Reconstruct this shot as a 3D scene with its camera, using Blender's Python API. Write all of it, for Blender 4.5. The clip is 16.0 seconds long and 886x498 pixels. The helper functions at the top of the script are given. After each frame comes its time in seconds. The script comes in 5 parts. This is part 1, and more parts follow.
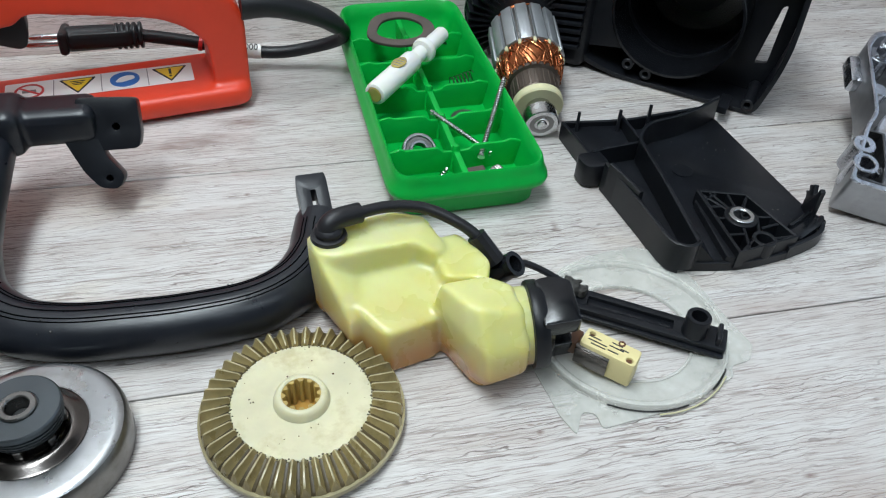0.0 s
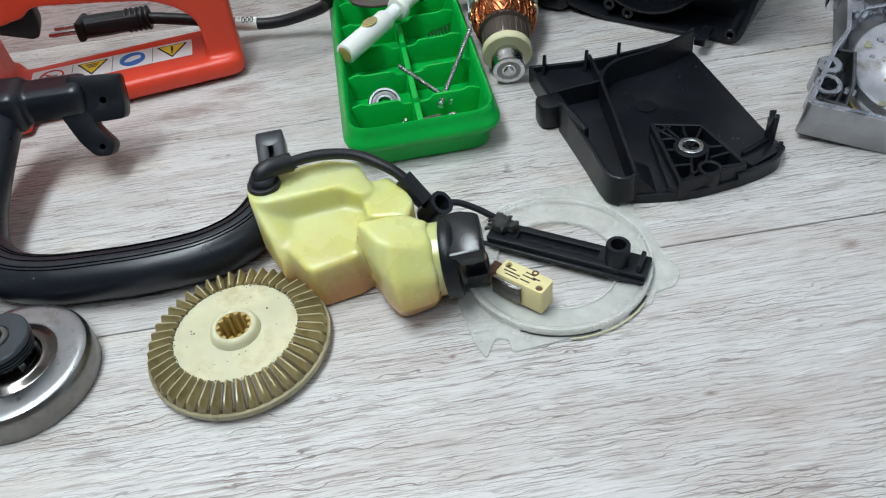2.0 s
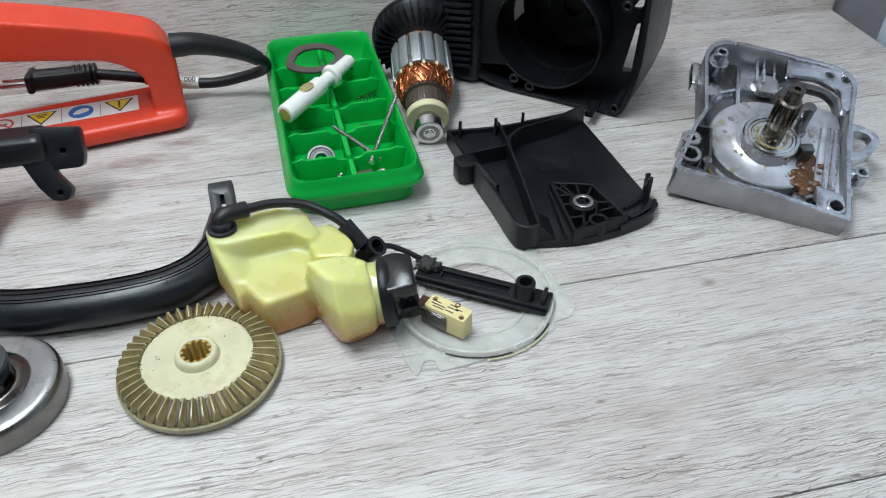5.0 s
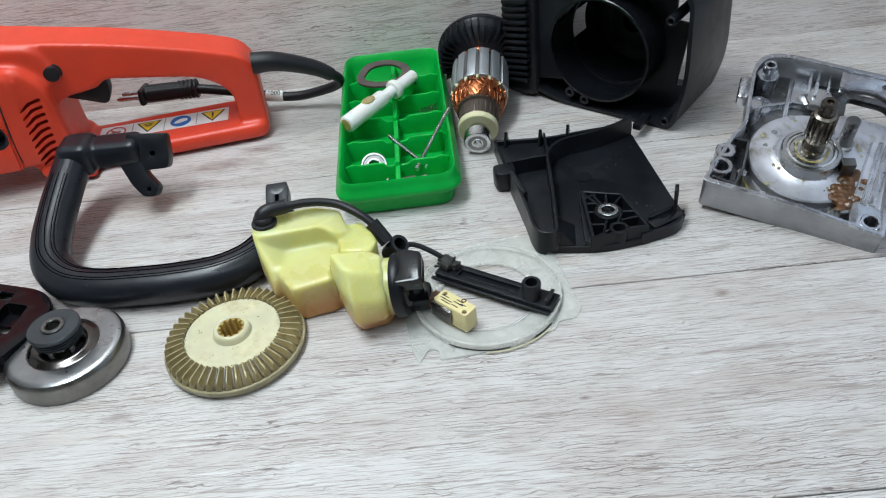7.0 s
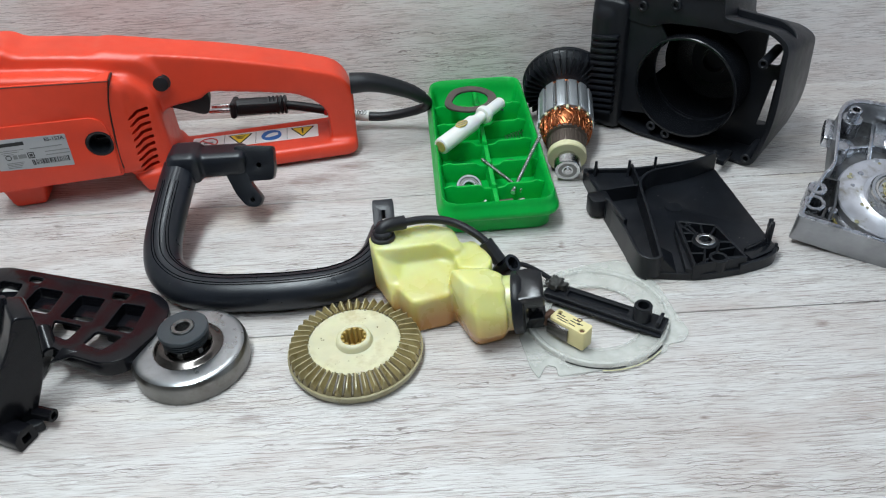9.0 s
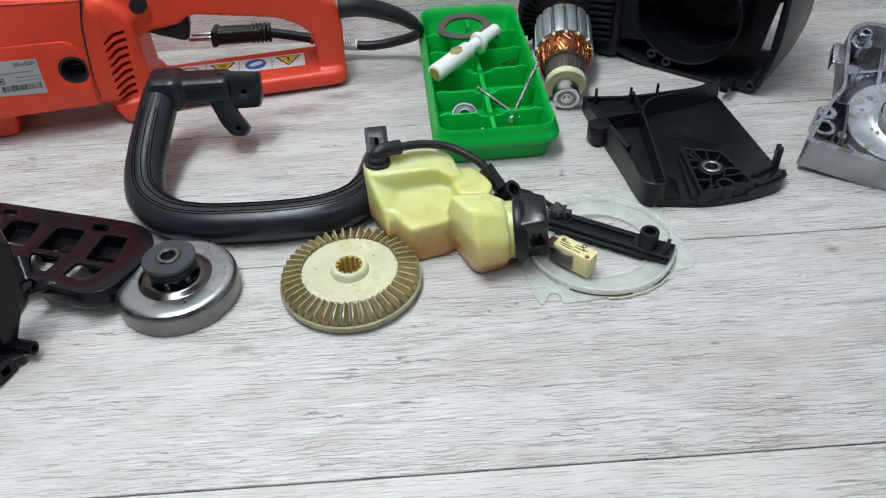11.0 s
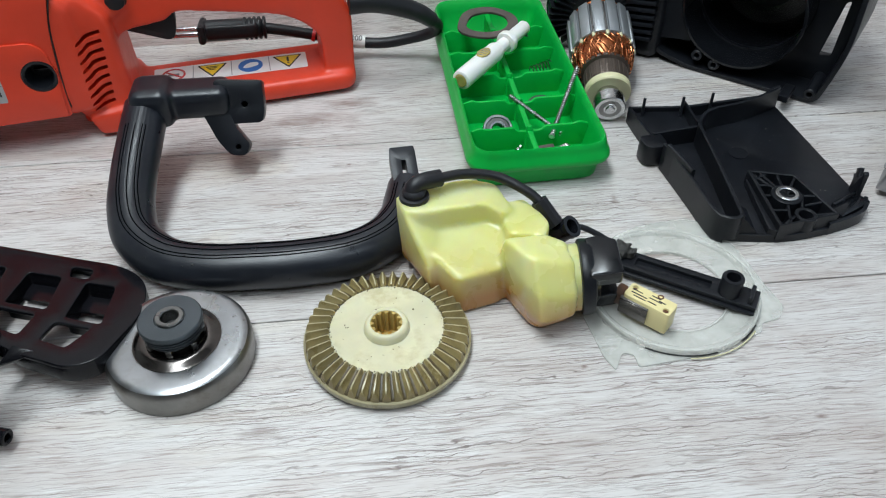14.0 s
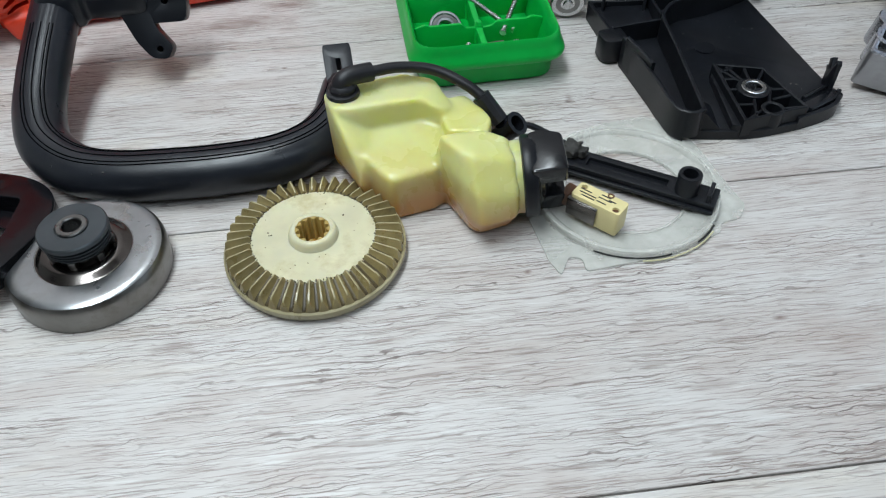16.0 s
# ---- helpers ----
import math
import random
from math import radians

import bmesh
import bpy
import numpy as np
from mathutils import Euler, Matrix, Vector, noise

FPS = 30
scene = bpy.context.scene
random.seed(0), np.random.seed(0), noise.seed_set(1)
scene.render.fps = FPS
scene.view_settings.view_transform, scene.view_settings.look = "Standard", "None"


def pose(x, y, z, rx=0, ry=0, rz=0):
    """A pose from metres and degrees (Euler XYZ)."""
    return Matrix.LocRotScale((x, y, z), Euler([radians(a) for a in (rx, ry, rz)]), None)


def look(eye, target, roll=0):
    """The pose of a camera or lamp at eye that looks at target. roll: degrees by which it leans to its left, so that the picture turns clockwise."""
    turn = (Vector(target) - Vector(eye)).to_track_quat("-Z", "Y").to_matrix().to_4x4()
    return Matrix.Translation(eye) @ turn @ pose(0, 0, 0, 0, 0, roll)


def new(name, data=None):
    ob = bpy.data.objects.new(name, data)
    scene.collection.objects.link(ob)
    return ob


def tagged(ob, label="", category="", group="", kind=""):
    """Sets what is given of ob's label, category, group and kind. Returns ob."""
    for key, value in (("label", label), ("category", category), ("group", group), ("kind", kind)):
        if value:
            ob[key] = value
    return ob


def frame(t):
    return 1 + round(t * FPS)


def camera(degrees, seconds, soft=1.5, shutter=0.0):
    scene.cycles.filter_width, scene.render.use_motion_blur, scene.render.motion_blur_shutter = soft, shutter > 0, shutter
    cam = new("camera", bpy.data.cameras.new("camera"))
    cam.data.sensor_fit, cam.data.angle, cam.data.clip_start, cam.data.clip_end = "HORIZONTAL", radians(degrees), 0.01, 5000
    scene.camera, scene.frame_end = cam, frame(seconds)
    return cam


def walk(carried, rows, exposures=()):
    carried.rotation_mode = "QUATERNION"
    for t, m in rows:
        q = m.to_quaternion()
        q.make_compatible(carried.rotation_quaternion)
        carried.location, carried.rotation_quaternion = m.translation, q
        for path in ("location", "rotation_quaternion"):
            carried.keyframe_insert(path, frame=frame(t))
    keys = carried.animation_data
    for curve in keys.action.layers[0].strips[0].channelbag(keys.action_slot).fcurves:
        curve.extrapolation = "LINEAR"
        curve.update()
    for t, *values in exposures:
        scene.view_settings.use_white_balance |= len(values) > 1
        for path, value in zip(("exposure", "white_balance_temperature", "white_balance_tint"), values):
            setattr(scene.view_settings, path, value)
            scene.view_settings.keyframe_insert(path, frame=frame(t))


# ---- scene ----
cam = camera(59.9, 16.0, 1.15)
PATH = [
    (0, (-0.097, -0.22, 0.277), (0.285, 1.213, -1.065), 3.8),
    (0.5, (-0.047, -0.235, 0.286), (0.236, 1.244, -1.031), 0.7),
    (1, (0.008, -0.255, 0.271), (0.139, 1.234, -1.058), -2.9),
    (1.5, (0.032, -0.249, 0.25), (0.01, 1.194, -1.134), -7.1),
    (2, (-0.008, -0.263, 0.281), (0.045, 1.17, -1.113), -7.5),
    (2.5, (-0.052, -0.307, 0.307), (0.246, 1.142, -1.04), -3.1),
    (3, (-0.062, -0.317, 0.306), (0.315, 1.126, -1.026), -0.5),
    (3.5, (-0.021, -0.307, 0.306), (0.257, 1.173, -1.01), -2.1),
    (3.7, (-0.014, -0.304, 0.309), (0.236, 1.188, -0.999), -2.4),
    (5.8, (-0.04, -0.319, 0.324), (0.326, 1.145, -0.989), 1.0),
    (6, (-0.005, -0.32, 0.32), (0.317, 1.154, -0.992), -0.3),
    (6.5, (0.059, -0.33, 0.314), (0.142, 1.186, -0.988), -4.9),
    (7, (0.045, -0.357, 0.336), (-0.006, 1.192, -0.928), -7.1),
    (7.1, (0.038, -0.362, 0.336), (-0.015, 1.213, -0.896), -7.0),
    (7.5, (-0.001, -0.376, 0.352), (-0.007, 1.216, -0.859), -5.6),
    (8, (-0.028, -0.392, 0.356), (-0.009, 1.207, -0.846), -3.4),
    (8.5, (-0.048, -0.383, 0.352), (-0.051, 1.215, -0.85), -2.7),
    (9, (-0.04, -0.372, 0.351), (-0.043, 1.216, -0.864), -3.4),
    (9.5, (-0.049, -0.365, 0.345), (-0.033, 1.208, -0.891), -3.3),
    (10, (-0.056, -0.367, 0.337), (-0.037, 1.187, -0.922), -2.7),
    (10.2, (-0.051, -0.368, 0.333), (-0.031, 1.177, -0.937), -2.8),
    (12.5, (-0.076, -0.353, 0.319), (0.034, 1.135, -1.012), -0.7),
    (13, (-0.103, -0.346, 0.324), (0.038, 1.134, -1.014), 0.4),
    (13.5, (-0.125, -0.337, 0.313), (0.04, 1.127, -1.04), 1.7),
    (14, (-0.095, -0.281, 0.309), (0.04, 1.177, -1.054), -0.6),
    (14.5, (-0.078, -0.254, 0.302), (0.055, 1.191, -1.075), -2.1),
    (15, (-0.087, -0.283, 0.293), (0.061, 1.149, -1.095), -1.1),
    (15.5, (-0.092, -0.302, 0.285), (0.073, 1.096, -1.136), -0.2),
    (16, (-0.065, -0.275, 0.273), (0.072, 1.072, -1.199), -1.4),
]
walk(cam, [(t, look(eye, target, roll)) for t, eye, target, roll in PATH], ((0, 0.03), (1.5, -0.04), (3.5, -0.02), (6.5, 0.0), (9, 0.05), (12.5, -0.04), (14.5, 0.0), (15.5, -0.1), (16, -0.14)))

# ---- light ----
world = bpy.data.worlds.new("room_air")
scene.world = world
world.use_nodes = True
world.node_tree.nodes["Background"].inputs[0].default_value = (0.9, 0.95, 1.0, 1)
world.node_tree.nodes["Background"].inputs[1].default_value = 0.05


def area_lamp(name, eye, target, sx, sy, watts, colour):
    data = bpy.data.lights.new(name, "AREA")
    data.shape, data.size, data.size_y, data.energy, data.color = "RECTANGLE", sx, sy, watts, colour
    ob = new(name, data)
    ob.matrix_world = look(eye, target)
    return ob


area_lamp("ceiling_light_rear", (-0.26, 0.13, 1.2), (-0.12, 0.1, 0), 1.2, 0.26, 24.5, (0.84, 0.948, 1.0))
# Cool fill lamp added at the front; it stands for no known fixture.
area_lamp("front_fill_light", (0.15, -0.8, 1.4), (0.1, -0.2, 0), 1.4, 0.4, 5.3, (0.765, 0.90, 1.0))


# ---- materials ----
class Nodes:
    def __init__(self, name):
        self.m = bpy.data.materials.new(name)
        self.m.use_nodes = True
        self.t = self.m.node_tree
        self.b = self.t.nodes["Principled BSDF"]

    def add(self, kind, **kw):
        n = self.t.nodes.new(kind)
        for k, v in kw.items():
            n.inputs[k].default_value = v
        return n

    def link(self, a, b):
        self.t.links.new(a, b)

    def coords(self, sx, sy, sz):
        c = self.add("ShaderNodeTexCoord")
        m = self.add("ShaderNodeMapping")
        m.inputs["Scale"].default_value = (sx, sy, sz)
        self.link(c.outputs["Object"], m.inputs["Vector"])
        return m.outputs["Vector"]

    def noise(self, vec, scale, detail=4.0, rough=0.55, dist=0.0):
        n = self.add("ShaderNodeTexNoise", Scale=scale, Detail=detail, Roughness=rough, Distortion=dist)
        self.link(vec, n.inputs["Vector"])
        return n.outputs["Fac"]

    def ramp(self, fac, stops):
        r = self.add("ShaderNodeValToRGB")
        e = r.color_ramp.elements
        while len(e) < len(stops):
            e.new(0.5)
        for q, (p, c) in zip(e, stops):
            q.position, q.color = p, (c if len(c) == 4 else (*c, 1))
        self.link(fac, r.inputs["Fac"])
        return r.outputs["Color"]

    def mix(self, fac, a, b, mode="MIX"):
        n = self.t.nodes.new("ShaderNodeMix")
        n.data_type, n.blend_type = "RGBA", mode
        for sock, v in ((n.inputs[0], fac), (n.inputs[6], a), (n.inputs[7], b)):
            if hasattr(v, "is_linked"):
                self.link(v, sock)
            else:
                sock.default_value = v if isinstance(v, float) else (*v, 1)
        return n.outputs[2]

    def bump(self, height, strength, distance=0.0005):
        n = self.add("ShaderNodeBump", Strength=strength, Distance=distance)
        self.link(height, n.inputs["Height"])
        self.link(n.outputs["Normal"], self.b.inputs["Normal"])


def plain(name, colour, rough=0.5, metal=0.0, var=0.15, grain=400.0, bump=0.15, spec=0.5, dirt=None, dirt_amount=0.5, sss=0.0, coat=0.0):
    """Plain stuff with two scales of variation: cloudy tone and fine grain; optional dirt patches."""
    n = Nodes(name)
    v = n.coords(1, 1, 1)
    big, fine = n.noise(v, 35.0, 4), n.noise(v, grain, 3)
    lo = tuple(max(0.0, c * (1 - var)) for c in colour)
    hi = tuple(min(1.0, c * (1 + var)) for c in colour)
    col = n.ramp(big, [(0.3, lo), (0.7, hi)])
    if dirt:
        mask = n.ramp(n.noise(v, 60.0, 6, 0.65), [(0.52, (0, 0, 0)), (0.72, (dirt_amount,) * 3)])
        col = n.mix(mask, col, dirt)
    n.link(col, n.b.inputs["Base Color"])
    r = n.add("ShaderNodeMapRange")
    n.link(n.noise(v, 90.0, 5), r.inputs["Value"])
    r.inputs["To Min"].default_value, r.inputs["To Max"].default_value = max(0.03, rough - 0.12), min(1, rough + 0.12)
    n.link(r.outputs["Result"], n.b.inputs["Roughness"])
    n.b.inputs["Metallic"].default_value = metal
    n.b.inputs["Specular IOR Level"].default_value = spec
    n.b.inputs["Coat Weight"].default_value = coat
    if sss:
        n.b.inputs["Subsurface Weight"].default_value = sss
        n.b.inputs["Subsurface Radius"].default_value = (0.012, 0.009, 0.004)
        n.b.inputs["Subsurface Scale"].default_value = 0.5
    if bump:
        n.bump(fine, bump, 0.0003)
    return n.m


def laminate(name, light, mid, dark, warm, strength=1.0, spots=(), across="Y"):
    """Whitewashed oak print: thin wavy pore lines, cloudy tone, cathedral swirls, a few brown knots and stains."""
    n = Nodes(name)
    info = n.add("ShaderNodeObjectInfo")
    c = n.add("ShaderNodeTexCoord")
    n.t.nodes.active = c
    c.name = "place"
    shift = n.add("ShaderNodeVectorMath")
    shift.operation = "MULTIPLY_ADD"
    n.link(info.outputs["Random"], shift.inputs[0])
    shift.inputs[1].default_value = (7.0, 3.0, 5.0)
    n.link(c.outputs["Object"], shift.inputs[2])
    warp = n.add("ShaderNodeTexNoise", Scale=9.0, Detail=2.0)
    n.link(shift.outputs["Vector"], warp.inputs["Vector"])
    bend = n.add("ShaderNodeVectorMath")
    bend.operation = "MULTIPLY_ADD"
    n.link(warp.outputs["Color"], bend.inputs[0])
    bend.inputs[1].default_value = (0.0, 0.006, 0.006)
    n.link(shift.outputs["Vector"], bend.inputs[2])

    def mapped(sx, sy):
        m = n.add("ShaderNodeMapping")
        m.inputs["Scale"].default_value = (sx, sy, sy)
        n.link(bend.outputs["Vector"], m.inputs["Vector"])
        return m.outputs["Vector"]

    def grey(v):
        return (v, v, v)

    cloud = n.noise(mapped(3.0, 11.0), 1.5, 5, 0.62, 0.5)
    blotch = n.noise(mapped(11.0, 34.0), 1.0, 4, 0.6, 0.4)
    lines = n.noise(mapped(30.0, 640.0), 1.0, 1.5, 0.5, 0.3)
    fine = n.noise(mapped(45.0, 1100.0), 1.0, 2.0, 0.6, 0.2)
    dust = n.noise(mapped(40.0, 800.0), 1.0, 2.0, 0.6, 0.0)
    gate = n.noise(mapped(30.0, 130.0), 1.0, 3, 0.6, 0.0)
    patch = n.noise(mapped(3.5, 16.0), 1.0, 3, 0.6, 0.0)
    streak = n.noise(mapped(5.0, 95.0), 1.0, 3, 0.6, 0.6)
    col = n.ramp(cloud, [(0.28, mid), (0.46, light), (0.56, light), (0.72, warm)])
    col = n.mix(n.ramp(blotch, [(0.45, grey(0.0)), (0.72, grey(0.42))]), col, (dark[0] * 2.3, dark[1] * 2.2, dark[2] * 2.1))
    open_ = n.ramp(gate, [(0.36, grey(0.05)), (0.58, grey(1.0))])
    calm = n.ramp(patch, [(0.36, grey(0.25)), (0.60, grey(1.0))])
    open_ = n.mix(1.0, open_, calm, "MULTIPLY")
    col = n.mix(n.mix(1.0, n.ramp(streak, [(0.50, grey(0.0)), (0.66, grey(0.14 * strength))]), calm, "MULTIPLY"), col, (dark[0] * 2.4, dark[1] * 2.45, dark[2] * 2.2))

    def pores(sx, sy, wobble, edge, amount):
        """Close parallel pore lines that wander and run into one another."""
        w = n.add("ShaderNodeTexWave", Scale=1.0, Distortion=wobble, Detail=2.0)
        w.inputs["Detail Scale"].default_value = 1.4
        w.bands_direction = across
        n.link(mapped(sx, sy), w.inputs["Vector"])
        m = n.ramp(w.outputs["Fac"], [(0.0, grey(amount * strength)), (edge, grey(0.0)), (1.0, grey(0.0))])
        return n.mix(1.0, m, open_, "MULTIPLY")

    l1 = pores(38.0, 110.0, 8.5, 0.11, 0.95)
    l4 = pores(80.0, 225.0, 9.0, 0.19, 0.75)
    l2 = n.mix(1.0, n.ramp(lines, [(0.33, grey(0.6 * strength)), (0.41, grey(0.0))]), calm, "MULTIPLY")
    l3 = n.ramp(fine, [(0.35, grey(0.6 * strength)), (0.45, grey(0.0))])
    col = n.mix(l3, col, (dark[0] * 1.7, dark[1] * 1.7, dark[2] * 1.7))
    col = n.mix(l2, col, (dark[0] * 1.3, dark[1] * 1.25, dark[2] * 1.2))
    col = n.mix(l4, col, (dark[0] * 1.5, dark[1] * 1.45, dark[2] * 1.4))
    col = n.mix(l1, col, dark)
    col = n.mix(n.ramp(dust, [(0.58, grey(0.0)), (0.72, grey(0.35))]), col, (0.80, 0.82, 0.81))
    for x, y, rx, ry, amount in spots:
        m = n.add("ShaderNodeMapping")
        m.inputs["Location"].default_value = (-x / rx, -y / ry, 0)
        m.inputs["Scale"].default_value = (1 / rx, 1 / ry, 0)
        n.link(c.outputs["Object"], m.inputs["Vector"])
        d = n.add("ShaderNodeVectorMath")
        d.operation = "LENGTH"
        n.link(m.outputs["Vector"], d.inputs[0])
        ragged = n.add("ShaderNodeMath")
        ragged.operation = "MULTIPLY_ADD"
        n.link(n.noise(mapped(60.0, 160.0), 1.0, 4, 0.65), ragged.inputs[0])
        ragged.inputs[1].default_value = 1.8
        n.link(d.outputs["Value"], ragged.inputs[2])
        mask = n.ramp(ragged.outputs["Value"], [(0.75, grey(amount)), (1.0, grey(amount * 0.4)), (1.0, grey(0.0))])
        r = n.add("ShaderNodeMapRange")
        n.link(ragged.outputs["Value"], r.inputs["Value"])
        r.inputs["From Min"].default_value, r.inputs["From Max"].default_value = 0.8, 1.9
        r.inputs["To Min"].default_value, r.inputs["To Max"].default_value = amount, 0.0
        col = n.mix(r.outputs["Result"], col, (0.17, 0.105, 0.085))
    n.link(col, n.b.inputs["Base Color"])
    n.link(n.ramp(cloud, [(0.3, grey(0.34)), (0.7, grey(0.46))]), n.b.inputs["Roughness"])
    h = n.add("ShaderNodeMath")
    h.operation = "ADD"
    n.link(l1, h.inputs[0])
    n.link(l2, h.inputs[1])
    inv_h = n.add("ShaderNodeMath")
    inv_h.operation = "SUBTRACT"
    inv_h.inputs[0].default_value = 1.0
    n.link(h.outputs["Value"], inv_h.inputs[1])
    n.bump(inv_h.outputs["Value"], 0.5, 0.0004)
    return n.m


SPOTS = ((-0.163, -0.067, 0.011, 0.006, 0.6), (0.201, -0.016, 0.006, 0.004, 0.7), (-0.145, 0.196, 0.035, 0.010, 0.8), (-0.118, 0.215, 0.022, 0.007, 0.7), (0.315, 0.175, 0.06, 0.008, 0.4), (0.2, -0.062, 0.07, 0.003, 0.5), (0.048, 0.084, 0.003, 0.006, 0.7), (-0.002, -0.045, 0.0022, 0.0014, 0.9), (-0.119, 0.139, 0.0022, 0.0014, 0.9), (0.103, -0.086, 0.004, 0.0016, 0.8), (0.06, -0.115, 0.012, 0.004, 0.3))
M_TABLE = laminate("whitewashed_oak_laminate", (0.59, 0.565, 0.548), (0.455, 0.405, 0.38), (0.155, 0.12, 0.108), (0.62, 0.57, 0.505), 1.0, SPOTS)
M_WALL = laminate("grey_oak_wall_laminate", (0.80, 0.74, 0.715), (0.69, 0.625, 0.60), (0.23, 0.175, 0.16), (0.82, 0.75, 0.71), 0.85, (), "Z")
M_SEAM = plain("seam_shadow_core", (0.05, 0.035, 0.03), 0.8)
M_ROOM = plain("room_paint", (0.72, 0.71, 0.69), 0.9, var=0.05, grain=60)
M_LILAC = plain("grey_lilac_paint", (0.60, 0.57, 0.62), 0.8, var=0.08, grain=120)
M_CABINET = plain("pale_blue_white_panel", (0.60, 0.67, 0.78), 0.4, var=0.03, grain=300, bump=0.05)
M_FLOOR = plain("room_floor_grey", (0.16, 0.15, 0.15), 0.7)
M_ORANGE = plain("orange_red_abs", (0.70, 0.050, 0.018), 0.4, var=0.07, grain=1500, bump=0.25)
M_BLACK = plain("black_glass_filled_nylon", (0.0075, 0.0085, 0.0112), 0.36, var=0.3, grain=1800, bump=0.2, spec=0.3)
M_BLACK_SHINY = plain("oily_black_plastic", (0.0065, 0.0072, 0.0092), 0.2, var=0.3, grain=900, bump=0.12, spec=0.4)
M_GUARD = plain("hard_black_guard_plastic", (0.006, 0.006, 0.0078), 0.2, var=0.3, grain=700, bump=0.15, spec=0.26)
M_RUBBER = plain("black_rubber", (0.0095, 0.0095, 0.012), 0.45, var=0.2, grain=900, spec=0.4)
M_BLACK_SATIN = plain("satin_black_handle_plastic", (0.0098, 0.0115, 0.0162), 0.32, var=0.2, grain=1200, bump=0.08, spec=0.42, dirt=(0.03, 0.03, 0.032), dirt_amount=0.4)
M_GREEN = plain("green_polypropylene", (0.001, 0.37, 0.05), 0.33, var=0.1, grain=900, bump=0.06, spec=0.34, sss=0.1)
M_OILY = plain("amber_oil_soaked_plastic", (0.54, 0.30, 0.07), 0.22, var=0.25, grain=300, bump=0.05, dirt=(0.30, 0.12, 0.03), dirt_amount=0.6, sss=0.4)
M_GEAR = plain("stained_ivory_nylon", (0.60, 0.565, 0.385), 0.36, var=0.12, grain=900, bump=0.1, dirt=(0.40, 0.325, 0.15), dirt_amount=0.65, sss=0.35)
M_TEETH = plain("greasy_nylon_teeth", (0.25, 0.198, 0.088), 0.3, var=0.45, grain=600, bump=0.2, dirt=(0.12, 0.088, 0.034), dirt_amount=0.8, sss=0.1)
# Crests painted lighter, as if lit; the base ring shares this olive.
M_CREST = plain("olive_nylon_lit_crest", (0.36, 0.315, 0.185), 0.3, var=0.3, grain=600, bump=0.15, dirt=(0.22, 0.17, 0.08), dirt_amount=0.7)
# Grease brown, taken darker for the shade between the teeth.
M_VALLEY = plain("grease_and_shade_valley", (0.06, 0.042, 0.016), 0.4, var=0.6, grain=600, bump=0.3)
M_BORE = plain("amber_nylon_bore", (0.42, 0.29, 0.085), 0.4, sss=0.2)
M_STEEL = plain("bright_steel", (0.60, 0.60, 0.60), 0.24, 1.0, var=0.1, grain=300, bump=0.08)
M_CORE = plain("dull_laminated_steel", (0.40, 0.42, 0.44), 0.42, 0.75, var=0.15, grain=300, bump=0.2)
M_STEEL_DARK = plain("blued_steel", (0.22, 0.215, 0.21), 0.3, 1.0, var=0.25, grain=300)
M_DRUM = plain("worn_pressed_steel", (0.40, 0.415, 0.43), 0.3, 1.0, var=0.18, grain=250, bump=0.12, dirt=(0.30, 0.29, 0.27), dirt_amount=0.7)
M_DRUM_RIM = plain("darker_worn_steel", (0.23, 0.225, 0.215), 0.33, 1.0, var=0.2, grain=250, bump=0.12, dirt=(0.14, 0.12, 0.10), dirt_amount=0.7)
M_RECESS = plain("dark_brownish_steel", (0.13, 0.118, 0.112), 0.2, 1.0, var=0.25, grain=300, bump=0.1)
M_PULLEY = plain("grey_sintered_steel", (0.085, 0.097, 0.107), 0.34, 0.8, var=0.15)
M_ALU = plain("oily_cast_aluminium", (0.56, 0.57, 0.61), 0.26, 1.0, var=0.28, grain=350, bump=0.5, dirt=(0.13, 0.125, 0.12), dirt_amount=0.7)
M_DISC = plain("oil_stained_machined_aluminium", (0.60, 0.60, 0.65), 0.36, 0.8, var=0.25, grain=220, bump=0.5, dirt=(0.20, 0.165, 0.10), dirt_amount=0.85)
# The outer wall's shade and dark reflection are put into this colour.
M_CAST = plain("shaded_cast_aluminium", (0.36, 0.365, 0.38), 0.42, 0.9, var=0.2, grain=500, bump=0.4, dirt=(0.2, 0.2, 0.2), dirt_amount=0.5)
# Darker aluminium with dirt patches for the casing floor and small box.
M_ALU_DARK = plain("dark_cast_aluminium", (0.19, 0.19, 0.195), 0.3, 0.9, var=0.3, grain=350, bump=0.4, dirt=(0.05, 0.045, 0.04), dirt_amount=0.9)
M_RUST = plain("rusty_grease", (0.105, 0.042, 0.013), 0.3, var=0.6, grain=300, bump=0.6, dirt=(0.03, 0.018, 0.008), dirt_amount=0.9)
M_SMEAR = plain("old_yellow_oil_smear", (0.30, 0.275, 0.17), 0.2, var=0.4, grain=300, bump=0.3)
M_SHAFT = plain("brown_oiled_steel", (0.15, 0.13, 0.11), 0.26, 1.0, var=0.3, grain=300, bump=0.1)
M_GREASE = plain("yellow_grease", (0.42, 0.33, 0.10), 0.15, var=0.3, grain=200)
M_COPPER = plain("enamelled_copper_wire", (0.45, 0.15, 0.06), 0.28, 0.9, var=0.3, grain=500, dirt=(0.16, 0.05, 0.02), dirt_amount=0.7)
M_COMM = plain("worn_commutator", (0.11, 0.085, 0.07), 0.42, 0.6, var=0.3)
M_CREAM = plain("cream_insulator", (0.62, 0.58, 0.36), 0.5, var=0.08, sss=0.1)
